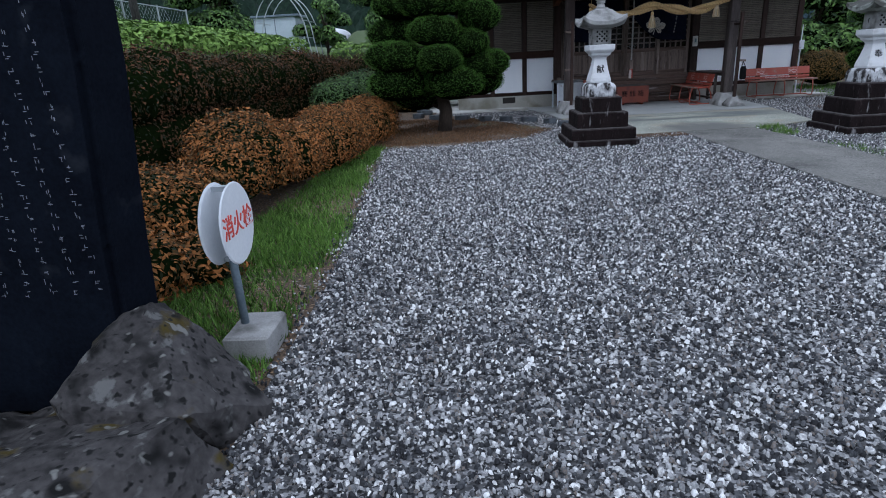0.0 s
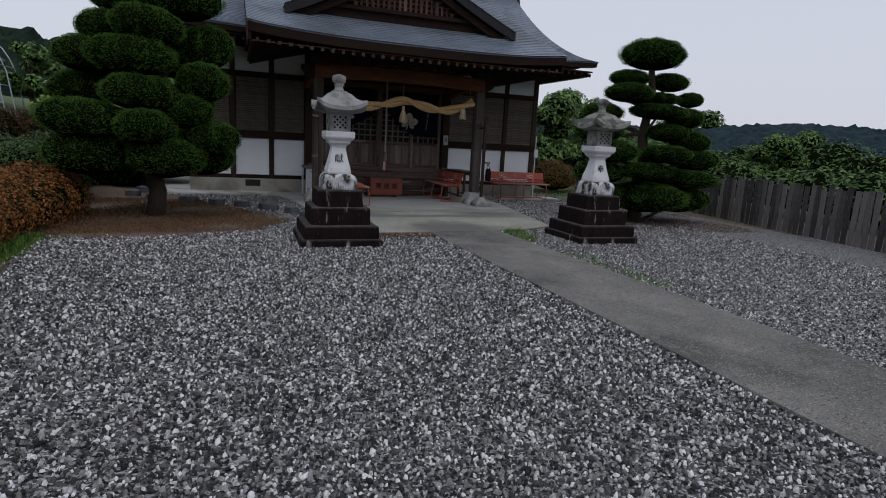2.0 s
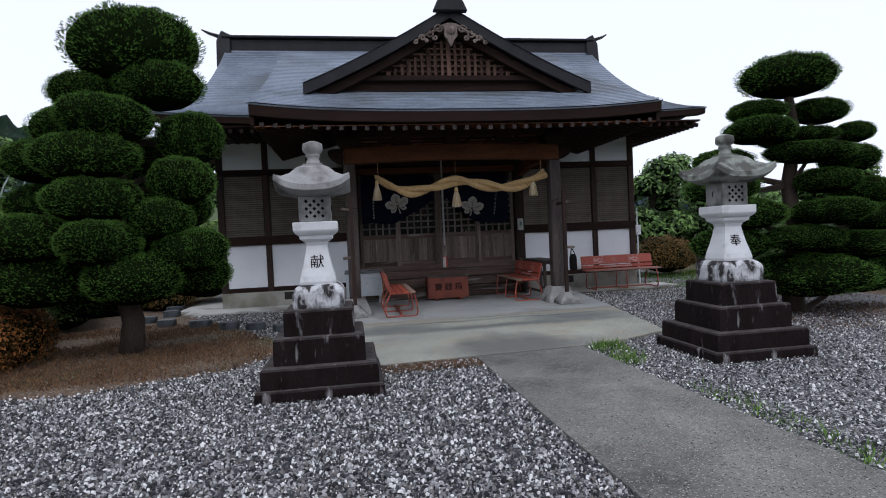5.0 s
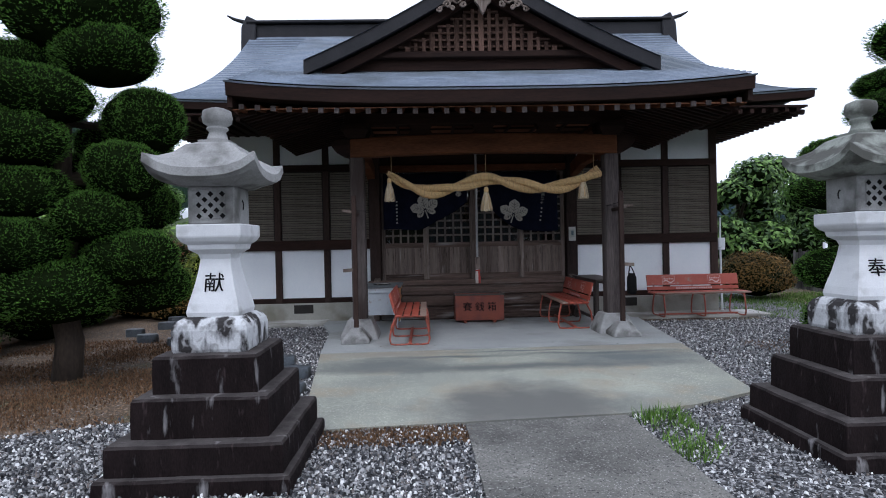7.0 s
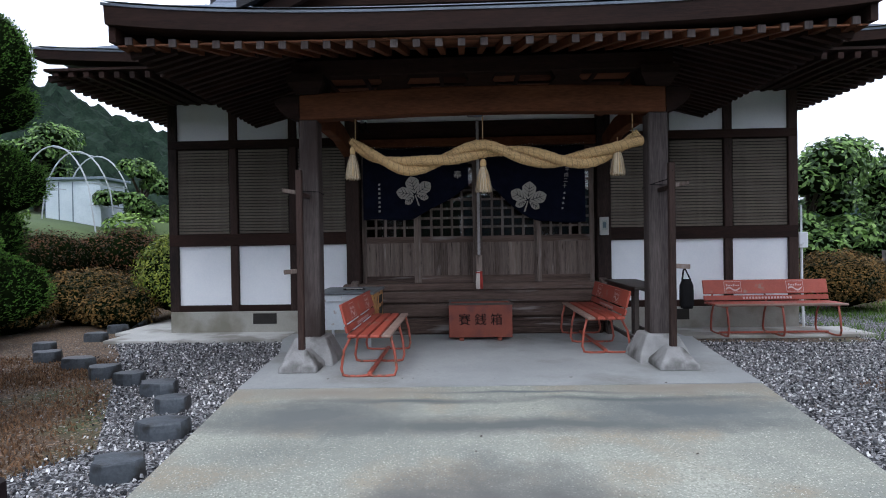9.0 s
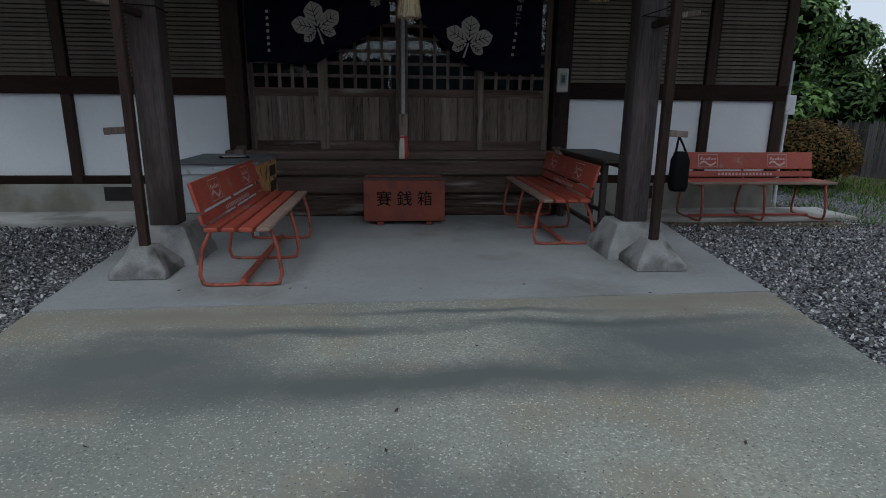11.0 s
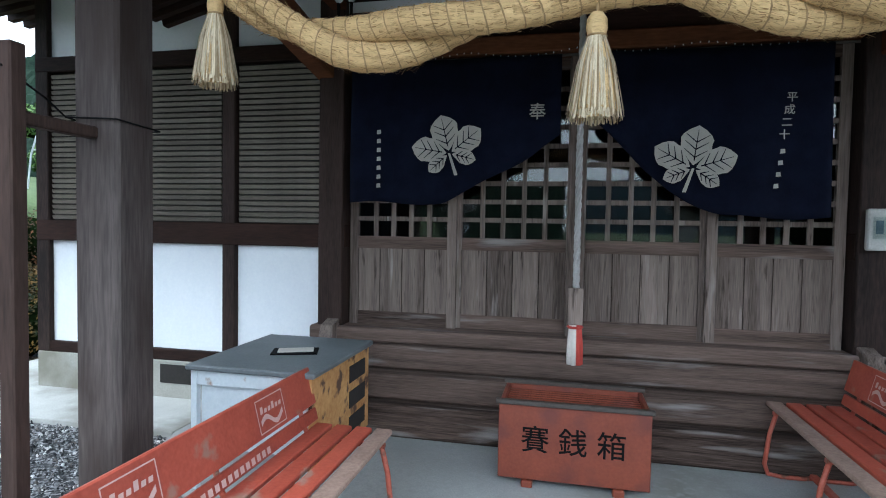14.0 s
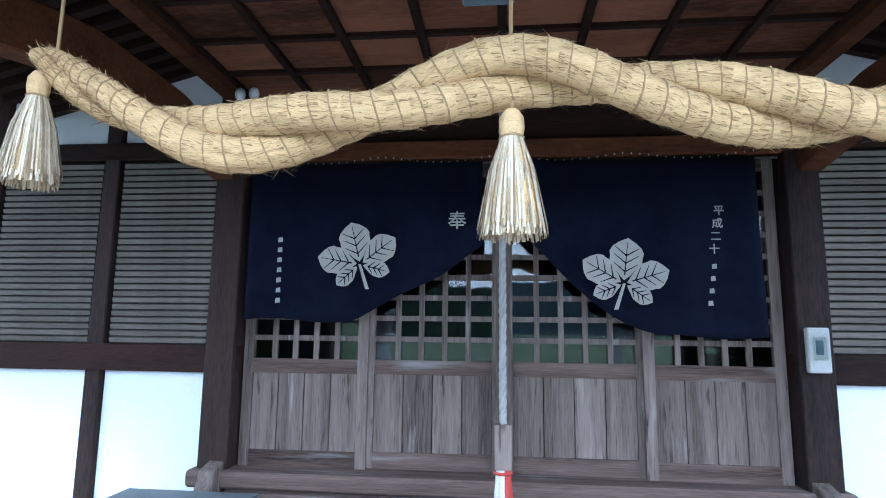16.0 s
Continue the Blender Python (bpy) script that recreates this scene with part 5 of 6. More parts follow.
# Near-black tray: shade below the grate is in its colour.
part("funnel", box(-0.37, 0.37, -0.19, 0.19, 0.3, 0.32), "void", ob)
for i in range(9):
    part("grate_bar", box(-0.375, 0.375, -0.17 + i * 0.0425 - 0.008, -0.17 + i * 0.0425 + 0.008, 0.4, 0.425), "box_red", ob)
for k, ch in enumerate("\u8cfd\u92ad\u7bb1"):
    letters("character", ch, 0.155, pose(-0.2 + k * 0.2, -0.222, 0.255, 90, 0, 0), ob, "ink")

# ---- desk and table ----
dk = tagged(empty("steel_desk", 4.2, 17.02, 0.028), "old pale steel desk with rusty drawer side", "desk")
part("desk_top", box(-0.36, 0.37, -0.45, 0.43, 0.64, 0.67), "desk_top", dk, "grey linoleum desk top", bevel=0.008)
part("apron_rail", box(-0.33, 0.3, -0.42, -0.4, 0.56, 0.64), "desk_steel", dk, bevel=0.003)
for x in (-0.32, 0.3):
    for y in (-0.41, 0.39):
        part("leg", box(x - 0.018, x + 0.018, y - 0.018, y + 0.018, 0.0, 0.64), "desk_steel", dk, bevel=0.003)
part("modesty_panel", box(-0.3, 0.28, -0.39, -0.38, 0.22, 0.56), "desk_steel", dk, "pale blue steel panel")
part("drawer_side", box(0.325, 0.345, -0.42, 0.41, 0.12, 0.64), "rusty_panel", dk, "peeling rusty orange side panel", bevel=0.003)
# Drawer openings are thin near-black plates, painted shade without depth.
for k in range(3):
    part("opening", box(0.344, 0.348, 0.08, 0.34, 0.18 + k * 0.15, 0.28 + k * 0.15), "void", dk)
clip = tagged(part("clipboard", box(-0.13, 0.13, -0.08, 0.08, 0.0, 0.008), "ink", bevel=0.002), "black clipboard lying on the desk", "clipboard")
clip.matrix_world = pose(4.25, 17.0, 0.698, 0, 0, 20)
pp = tagged(part("paper", box(-0.1, 0.1, -0.055, 0.055, 0.0, 0.003), "white_cloth"), "crumpled white paper sheets on the clipboard", "paper")
pp.matrix_world = pose(4.25, 17.01, 0.7065, 0, 0, 24)
tb = tagged(empty("side_table", 7.7, 16.9, 0.028), "narrow dark wooden table behind the bench", "table")
part("tabletop", box(-0.2, 0.2, -0.68, 0.66, 0.69, 0.72), "dark_table", tb, bevel=0.006)
for s in (-1, 1):
    part("apron", box(s * 0.16 - 0.012, s * 0.16 + 0.012, -0.6, 0.58, 0.6, 0.69), "dark_table", tb)
    part("foot_rail", box(s * 0.16 - 0.015, s * 0.16 + 0.015, -0.6, 0.58, 0.1, 0.14), "dark_table", tb)
    for y in (-0.6, 0.58):
        part("leg", box(s * 0.16 - 0.025, s * 0.16 + 0.025, y - 0.025, y + 0.025, 0, 0.69), "dark_table", tb, bevel=0.004)


# ---- props beside the porch posts ----
for s in (-1, 1):
    x, y = HX + s * 1.82, 15.5
    pr = tagged(empty("pole_prop", x, y, 0.028), "slim dark pole with pegs on granite block", "pole", group="pole props")
    part("block", loft([square(0.19, 0.0), square(0.185, 0.05), square(0.07, 0.2)]), "granite_old", pr, "tapered pale granite block", bevel=0.01)
    part("pole", box(-0.03, 0.03, -0.03, 0.03, 0.19, 1.98), "wood", pr, bevel=0.006)
    part("rung", box(-0.025, 0.025, -0.02, 0.34, 1.72, 1.765), "wood", pr, bevel=0.006)
    part("peg", stick((s * 0.03, 0, 1.76), (s * 0.16, -0.02, 1.78), 0.04), "grey_wood", pr, bevel=0.004)
    part("peg", stick((-s * 0.0, 0, 0.98), (s * 0.16, -0.02, 0.97), 0.045), "grey_wood", pr, bevel=0.004)
    part("wire", tube([(0.0, -0.035, 1.9), (0.0, 0.12, 1.83), (-0.1, 0.3, 1.8), (-0.11, 0.54, 1.78), (0.0, 0.56, 1.78), (0.115, 0.54, 1.78), (0.115, 0.31, 1.79), (-0.1, 0.305, 1.8)], 0.0035, n=5), "ink", pr, "thin dark wire round the post")
bag = tagged(empty("shoulder_bag", HX + 1.93, 15.44, 0.6), "black bag hanging from the pole peg", "bag")
part("pouch", loft([square(0.04, 0.0, 3), square(0.05, 0.04, 3), square(0.048, 0.22, 3), square(0.03, 0.28, 3)]), "ink", bag, smooth=True)
part("strap", tube([(-0.04, 0, 0.27), (-0.02, 0.02, 0.36), (0.0, 0.05, 0.385), (0.02, 0.06, 0.36), (0.04, 0, 0.27)], 0.008, n=6), "ink", bag)

# ---- sacred straw rope ----
shim = tagged(empty("straw_rope", HX, 15.93, 2.3), "thick twisted straw rope hung across the porch", "straw rope")


ROPE = [(-1.38, 2.36), (-1.16, 2.21), (-0.8, 2.085), (-0.4, 2.145), (0.03, 2.25), (0.45, 2.175), (0.85, 2.105), (1.25, 2.16), (1.66, 2.34)]


def rope_mid(u):
    """Centre line, u from 0 to 1, in the rope's frame."""
    n = len(ROPE) - 1
    k = min(int(u * n), n - 1)
    f = u * n - k
    p = [Vector((ROPE[min(max(k + d, 0), n)][0], 0.0, ROPE[min(max(k + d, 0), n)][1] - 2.3)) for d in (-1, 0, 1, 2)]
    return 0.5 * (2 * p[1] + (p[2] - p[0]) * f + (2 * p[0] - 5 * p[1] + 4 * p[2] - p[3]) * f ** 2 + (3 * p[1] - p[0] - 3 * p[2] + p[3]) * f ** 3)


def rope_thick(u):
    return 0.022 + 0.031 * min(1.0, u / 0.22)


STRANDS = []
for k in range(2):
    pts, rad = [], []
    for i in range(121):
        u = i / 120
        a = u * 2 * math.pi * 2.6 + k * math.pi + 0.4
        o = rope_thick(u) * 0.92
        pts.append(rope_mid(u) + Vector((0, math.cos(a) * o, math.sin(a) * o)))
        rad.append(rope_thick(u) * (1 + 0.05 * math.sin(i * 1.9 + k)))
    STRANDS.append((pts, rad))
    st = part("strand", tube(pts, rad, n=14), "straw", shim, smooth=True)
    for i in range(3, 120, 2):
        d = (pts[i + 1] - pts[i - 1]).normalized() if i < 120 else Vector((1, 0, 0))
        d = (d + Vector((0, 0, 0.25))).normalized()
        side = d.orthogonal().normalized()
        up = d.cross(side)
        loop = [pts[i] + (side * math.cos(a * 0.6283) + up * math.sin(a * 0.6283)) * (rad[i] * 1.035) for a in range(10)]
        part("binding", tube(loop, 0.0028, n=4, closed=True), "twine", st)
# straw ends that stick out
r = np.random.default_rng(77)
verts, faces = [], []
for k in range(2):
    pts, rad = STRANDS[k]
    for _ in range(13000):
        i = r.integers(2, 118)
        d = (pts[i + 1] - pts[i - 1]).normalized()
        side = d.orthogonal().normalized()
        up = d.cross(side)
        a = r.uniform(0, 6.28)
        out = side * math.cos(a) + up * math.sin(a)
        base = pts[i] + out * rad[i] * 0.97
        way = (d * r.uniform(0.5, 1.0) * r.choice([-1, 1]) + out * (r.uniform(0.0, 0.1) if r.random() < 0.9 else r.uniform(0.1, 0.4)) + Vector(r.normal(0, 0.1, 3))).normalized()
        tip = base + way * r.uniform(0.012, 0.05)
        w = way.cross(out).normalized() * 0.0019
        n0 = len(verts)
        verts += [base - w, base + w, tip]
        faces.append((n0, n0 + 1, n0 + 2))
raw("loose_straw", verts, faces, "straw", shim)


def tassel(x, z, length, width):
    r = np.random.default_rng(int(abs(x) * 100) + 3)
    t = part("tassel", loft([ring(q * width, zz, 14) for q, zz in ((0.2, z), (0.34, z - 0.02), (0.36, z - 0.05), (0.3, z - 0.075), (0.5, z - 0.13), (0.72, z - length * 0.7), (0.84, z - length * 0.94), (0.7, z - length * 0.95))]), "straw", shim, "bell-shaped straw tassel", smooth=True)
    t.location = (x, -0.02, 0)
    verts, faces = [], []
    for _ in range(420):
        a = r.uniform(0, 6.28)
        q = r.uniform(0.75, 1.08)
        p0 = Vector((math.cos(a) * 0.31 * width, math.sin(a) * 0.31 * width, z - 0.075))
        p1 = Vector((math.cos(a) * 0.62 * width * q, math.sin(a) * 0.62 * width * q, z - length * 0.5))
        p2 = Vector((math.cos(a) * 0.92 * width * q, math.sin(a) * 0.92 * width * q, z - length * r.uniform(0.92, 1.04)))
        w = Vector((-math.sin(a), math.cos(a), 0)) * 0.0026
        n0 = len(verts)
        verts += [p0 - w, p0 + w, p1 + w, p1 - w, p2 + w, p2 - w]
        faces += [(n0, n0 + 1, n0 + 2, n0 + 3), (n0 + 3, n0 + 2, n0 + 4, n0 + 5)]
    raw("straw_skirt", verts, faces, "straw_pale", t)
    part("tie", tube([(math.cos(a * 0.6283) * 0.32 * width, math.sin(a * 0.6283) * 0.32 * width, z - 0.075) for a in range(10)], 0.004, n=5, closed=True), "twine", t)
    part("hanger", tube([(0, 0.01, z - 0.01), (0.005, 0.02, z + 0.06)], 0.006, n=5), "twine", t)


tassel(-1.36, -0.01, 0.33, 0.085)
tassel(0.02, -0.165, 0.335, 0.095)
tassel(1.42, -0.02, 0.33, 0.085)
for x, z in ((-1.33, 0.06), (0.02, 0.0), (1.58, 0.06)):
    part("hanging_cord", tube([(x, 0, z), (x, 0.0, 0.3)], 0.006, n=5), "twine", shim)

# ---- bell rope ----
br = tagged(empty("bell_rope", HX, 17.33, 0.62), "twisted grey bell rope with red and white end", "bell rope")
for k in range(3):
    pts = [(0.009 * math.cos(z * 40 + k * 2.09), 0.009 * math.sin(z * 40 + k * 2.09), 0.48 + z) for z in np.linspace(0, 1.75, 110)]
    part("strand", tube(pts, 0.0115, n=6), "bell_cord", br, smooth=True)
part("sleeve", box(-0.042, 0.042, -0.03, 0.03, 0.27, 0.48), "grey_wood", br, "grey wooden sleeve", bevel=0.004)
for k in range(7):
    a = k * 0.9
    part("cloth_tail", tube([(0.022 * math.cos(a), 0.022 * math.sin(a), 0.27), (0.03 * math.cos(a), 0.03 * math.sin(a), 0.14), (0.033 * math.cos(a), 0.033 * math.sin(a), 0.04)], [0.014, 0.018, 0.016], n=6), "red_cloth" if k in (0, 6) else "white_cloth", br, smooth=True)
part("band", tube([(0.04 * math.cos(a * 0.6283), 0.04 * math.sin(a * 0.6283), 0.255) for a in range(10)], 0.008, n=5, closed=True), "red_cloth", br)


# ---- indigo curtains with leaf crests ----
def leaf_outline(length, width, n=9):
    left = [(-width * math.sin(math.pi * (i / n) ** 1.3) ** 0.72 * (1 + 0.05 * math.sin(i * 2.2)), length * i / n) for i in range(1, n)]
    return [(0, 0)] + left[::1] + [(0, length)] + [(-a, b) for a, b in reversed(left)]


def curtain(name, x0, x1, inner, label):
    """A cloth hung across half of the doors; its hem rises towards the middle."""
    t = tagged(empty(name, HX + (x0 + x1) / 2, HY - 0.06, 1.5), label, "curtain", group="pair of curtains")
    nx, nz = 40, 18
    cx = (x0 + x1) / 2

    def place(u, v):
        x = x0 + (x1 - x0) * u
        toward = u if inner > 0 else 1 - u
        hem = (1.6 + 0.46 * max(0.0, (toward - 0.46) / 0.54) ** 1.15) if inner > 0 else (1.53 + 0.6 * max(0.0, (toward - 0.42) / 0.58) ** 1.5)
        hem += 0.012 * math.sin(u * 13)
        z = 2.6 + (hem - 2.6) * v
        fold = max(0.0, toward - 0.45) * v
        y = -0.014 * math.sin(u * 21) * (0.3 + v) - 0.012 * math.sin(u * 9 + 1 + v * 2) - 0.03 * v - 0.03 * fold * math.sin((toward * 1.1 + (1 - v) * 0.9) * 26)
        return Vector((x - cx, y - 0.02, z - 1.5))

    verts = [place(i / nx, j / nz) for j in range(nz + 1) for i in range(nx + 1)]
    faces = [(j * (nx + 1) + i, j * (nx + 1) + i + 1, (j + 1) * (nx + 1) + i + 1, (j + 1) * (nx + 1) + i) for j in range(nz) for i in range(nx)]
    c = raw("cloth", verts, faces, "indigo", t, smooth=True)
    sol = c.modifiers.new("thickness", "SOLIDIFY")
    sol.thickness = 0.003
    mx, mz = (-0.86 if inner > 0 else 0.7) - cx, (1.94 if inner > 0 else 1.83) - 1.5
    fy = -0.095
    for ang, l, w in ((0, 0.25, 0.098), (66, 0.25, 0.085), (-66, 0.25, 0.085), (118, 0.17, 0.05), (-118, 0.17, 0.05)):
        fy -= 0.004
        q = Matrix.Rotation(radians(ang + (-14 if inner > 0 else 7)), 3, "Y")
        bm = bmesh.new()
        bm.faces.new([bm.verts.new(Vector((mx, fy, mz)) + q @ Vector((a, 0, b + 0.02))) for a, b in leaf_outline(l, w)])
        lf = part("crest_leaf", bm, "dyed_white", t, "pale undyed leaf crest")
        bm = bmesh.new()
        for a0, b0, a1, b1 in [(0, 0.03, 0, l * 0.9)] + [(0, l * f, s * w * 0.72, l * (f + 0.2)) for f in (0.2, 0.4, 0.58) for s in (-1, 1)]:
            p, e = Vector((a0, 0, b0 + 0.02)), Vector((a1, 0, b1 + 0.02))
            n = (e - p).normalized().cross(Vector((0, 1, 0))) * 0.004
            bm.faces.new([bm.verts.new(Vector((mx, fy - 0.003, mz)) + q @ k) for k in (p - n, p + n, e + n * 0.4, e - n * 0.4)])
        part("vein", bm, "indigo", lf)
    bm = bmesh.new()
    bm.faces.new([bm.verts.new((mx + a, fy, mz + b)) for a, b in ((-0.008, 0.0), (0.008, 0.0), (0.05 * inner + 0.012, -0.15), (0.05 * inner - 0.012, -0.15))])
    part("crest_stem", bm, "dyed_white", t)
    if inner > 0:
        letters("character", "\u5949", 0.115, pose(-0.27 - cx, fy, 2.2 - 1.5, 90, 0, 0), t, "dyed_white")
        rows = [(-1.36, 1.72 + i * 0.062, 0.03) for i in range(7)]
    else:
        for k, ch in enumerate("\u5e73\u6210\u4e8c\u5341"):
            letters("character", ch, 0.062, pose(1.24 - 0.012 * k - cx, fy - 0.01, 2.25 - k * 0.075 - 1.5, 90, 0, 0), t, "dyed_white")
        rows = [(1.2 - 0.01 * i, 1.93 - i * 0.07, 0.028) for i in range(4)]
    for x, z, w in rows:
        bm = bmesh.new()
        bm.faces.new([bm.verts.new((x - cx + a * w, fy - 0.01, z - 1.5 + b * w)) for a, b in ((-0.5, -0.55), (0.5, -0.45), (0.4, 0.5), (-0.45, 0.4))])
        part("mark", bm, "dyed_white", t)
    return t


curtain("door_curtain", -1.6, -0.12, 1, "indigo door curtain with pale leaf crest")
curtain("door_curtain", 0.12, 1.5, -1, "indigo door curtain with leaf crest and date")
part("curtain_rod", stick((-1.64, -0.06, 2.6), (1.64, -0.06, 2.6), 0.02, n=8), "dark_table", hall)

# ---- small fixtures ----
mt = tagged(empty("meter_box", HX + 1.75, HY - 0.1, 1.34), "small pale meter box on the door post", "meter box")
part("case", box(-0.06, 0.06, -0.045, 0.0, 0.0, 0.25), "strip", mt, bevel=0.008)
part("window", box(-0.036, 0.036, -0.049, -0.044, 0.07, 0.2), "glass", mt, "small glass window")
part("dial", box(-0.02, 0.02, -0.0465, -0.0445, 0.1, 0.18), "galvanised", mt)
sp = tagged(empty("floodlight", HX - 0.05, 16.25, 2.72), "small square floodlight under the porch ceiling", "lamp")
part("case", box(-0.09, 0.09, -0.03, 0.03, -0.06, 0.06), "galvanised", sp, bevel=0.008)
part("lens", loft([[(0.035 * math.cos(a * 0.5236), y, 0.035 * math.sin(a * 0.5236)) for a in range(12)] for y in (-0.036, -0.03)]), "white_paint", sp)
part("bracket", tube([(0.03, 0.0, 0.06), (0.03, 0.02, 0.32)], 0.008, n=6), "galvanised", sp)
for dx in (0.0, 0.09):
    bl = tagged(empty("bulb_lamp", HX - 1.6 + dx, HY - 0.35, 2.74), "small white round bulb on black stem", "lamp", group="pair of bulbs")
    part("stem", tube([(0, 0.29, 0.1), (0, 0.0, 0.1), (0, 0, 0.2)], 0.012, n=6), "ink", bl)
    part("bulb", loft([ring(q, z, 12) for q, z in ((0.012, 0.19), (0.028, 0.21), (0.033, 0.235), (0.025, 0.262), (0.006, 0.272))]), "white_paint", bl, smooth=True)

# ---- hydrant sign, boulder, monument ----
sg = tagged(empty("hydrant_sign", 0.36, 4.83, 0.12), "round white fire hydrant sign on pipe post", "sign")
part("post", stick((0, 0, -0.1), (-0.01, 0.0, 0.6), 0.045, n=10), "galvanised", sg, smooth=True)
for s in (-1, 1):
    dsc = part("disc", loft([[(s * (0.05 + d), q * math.cos(a * 0.1963), 0.57 + q * math.sin(a * 0.1963)) for a in range(32)][::s] for d, q in ((-0.006, 0.2), (0.0, 0.212), (0.006, 0.205))]), "white_paint", sg, "round white enamel plate")
    if s > 0:
        letters("lettering", "\u6d88\u706b\u6813", 0.125, pose(0.058, 0.0, 0.57, 90, 0, 90), dsc, "sign_red")
part("strap", box(-0.055, 0.055, -0.02, 0.02, 0.74, 0.765), "pipe", sg, "bright metal strap")
part("strap", box(-0.055, 0.055, -0.02, 0.02, 0.37, 0.39), "pipe", sg)
tagged(part("sign_block", box(0.3, 0.54, 4.64, 4.97, -0.02, 0.13), "granite_old", bevel=0.012), "square concrete block under the hydrant sign", "block")


def rock(name, x, y, z, sx, sy, sz, seed, label):
    """An angular boulder: the hull of random places, roughened."""
    r = random.Random(seed)
    bm = bmesh.new()
    for _ in range(17):
        v = Vector((r.gauss(0, 1), r.gauss(0, 1), r.gauss(0, 1))).normalized()
        bm.verts.new(Vector((v.x * sx, v.y * sy, v.z * sz)) * r.uniform(0.82, 1.1))
    hull = bmesh.ops.convex_hull(bm, input=list(bm.verts))
    bmesh.ops.delete(bm, geom=[v for v in bm.verts if not v.link_faces], context="VERTS")
    bmesh.ops.triangulate(bm, faces=list(bm.faces))
    for cuts in (3, 2):
        bmesh.ops.subdivide_edges(bm, edges=list(bm.edges), cuts=cuts, use_grid_fill=True)
        bmesh.ops.triangulate(bm, faces=list(bm.faces))
        bmesh.ops.smooth_vert(bm, verts=list(bm.verts), factor=0.08, use_axis_x=True, use_axis_y=True, use_axis_z=True)
    for v in bm.verts:
        q = v.co + Vector((seed, seed, 0))
        v.co += Vector(noise.noise_vector(q * 3.0)) * 0.03 + Vector(noise.noise_vector(q * 9.0)) * 0.02 + Vector(noise.noise_vector(q * 23.0)) * 0.012
    b = part(name, bm, "boulder")
    b.location = (x, y, z)
    return tagged(b, label, "boulder")


rock("boulder", 0.24, 4.14, 0.0, 0.45, 0.42, 0.54, 3, "grey pointed boulder at the monument foot")
rock("boulder", 0.12, 3.66, 0.0, 0.6, 0.52, 0.46, 12, "low grey boulder with a patch of moss")
rock("boulder", -0.6, 3.8, -0.14, 0.9, 0.55, 0.5, 8, "broad grey boulder carrying the monument")
mo = tagged(empty("stone_monument", -0.8, 4.34, 0.3), "tall dark engraved stone slab on boulders", "monument")
part("slab", loft([[(x * w, y, z) for x, y in ((-0.9, -0.14), (0.9, -0.14), (0.93, 0.12), (-0.92, 0.13))] for w, z in ((0.99, -0.3), (1.05, 0.5), (1.13, 1.2), (1.16, 2.0), (1.05, 2.3))]), "slate", mo, "dark slate slab", bevel=0.03, segments=2)
bm = bmesh.new()
rr = random.Random(5)
for c in range(14):
    for k in range(40):
        x, z = 0.86 - c * 0.1 + rr.uniform(-0.008, 0.008), 0.3 + k * 0.046
        for _ in range(3):
            a, b = rr.uniform(-0.012, 0.012), rr.uniform(-0.012, 0.012)
            w, h = rr.choice([(0.014, 0.0025), (0.0025, 0.014)])
            bm.faces.new([bm.verts.new((x + a + i * w, -0.149, z + b + j * h)) for i, j in ((-0.5, -0.5), (0.5, -0.5), (0.5, 0.5), (-0.5, 0.5))])
tagged(part("engraving", bm, "engraving", mo), kind="stuff")

# ---- fences ----
fe = tagged(empty("board_fence", 12.1, 8.0, 0), "weathered grey upright board fence with gaps", "fence")
p0, p1 = Vector((-0.75, -5.0, 0)), Vector((2.5, 14.5, 0))
fd = (p1 - p0).normalized()
for k in range(2):
    bm = stick(p0 + Vector((0.05, 0, 0.3 + 0.42 * k)), p1 + Vector((0.05, 0, 0.3 + 0.42 * k)), 0.04, 0.07)
    part("rail", bm, "fence_wood", fe)
boards = []
for k in range(3):
    q = box(-0.052, 0.052, -0.011, 0.011, 0, 0.96 + 0.03 * k, None)
    me = bpy.data.meshes.new("board")
    q.to_mesh(me)
    q.free()
    me.materials.append(M["fence_wood"])
    boards.append(me)
yaw = math.degrees(math.atan2(fd.y, fd.x))
n = int((p1 - p0).length / 0.138)
for i in range(n):
    p = p0 + fd * (i * 0.138)
    link("board", boards[(i * 7) % 3], fe, at=pose(p.x, p.y, -0.02 + 0.02 * math.sin(i * 2.7), 0, 1.5 * math.sin(i * 1.7), yaw))
wp = part("white_post", stick((0, 0, -0.05), (0, 0, 1.35), 0.07, n=12), "white_paint", smooth=True)
wp.location = (11.75, 17.25, 0)
tagged(wp, "plain white round post beside the lawn", "post")

# ---- small things at the hall's corner and lintel ----
gm = tagged(empty("gas_meter", HX + 4.52, HY + 0.05, 1.12), "small white meter cabinet at the hall corner", "meter box")
part("case", box(-0.06, 0.06, -0.06, 0.06, 0.0, 0.22), "white_paint", gm, bevel=0.008)
part("pipe", tube([(0, 0, 0.0), (0.0, 0.0, -0.5), (0.02, 0.0, -1.1)], 0.018, n=7), "white_paint", gm)
part("pipe", tube([(0, 0, 0.22), (0, 0.0, 0.6)], 0.014, n=7), "white_paint", gm)
ls = tagged(empty("light_string", HX, HY - 0.13, 2.6), "thin string of tiny lights along the lintel", "light string")
line = [(-1.5 + 0.1 * i, 0, 0.03 - 0.045 * abs(math.sin(i * 0.42))) for i in range(31)]
part("wire", tube(line, 0.0012, n=4), "ink", ls)
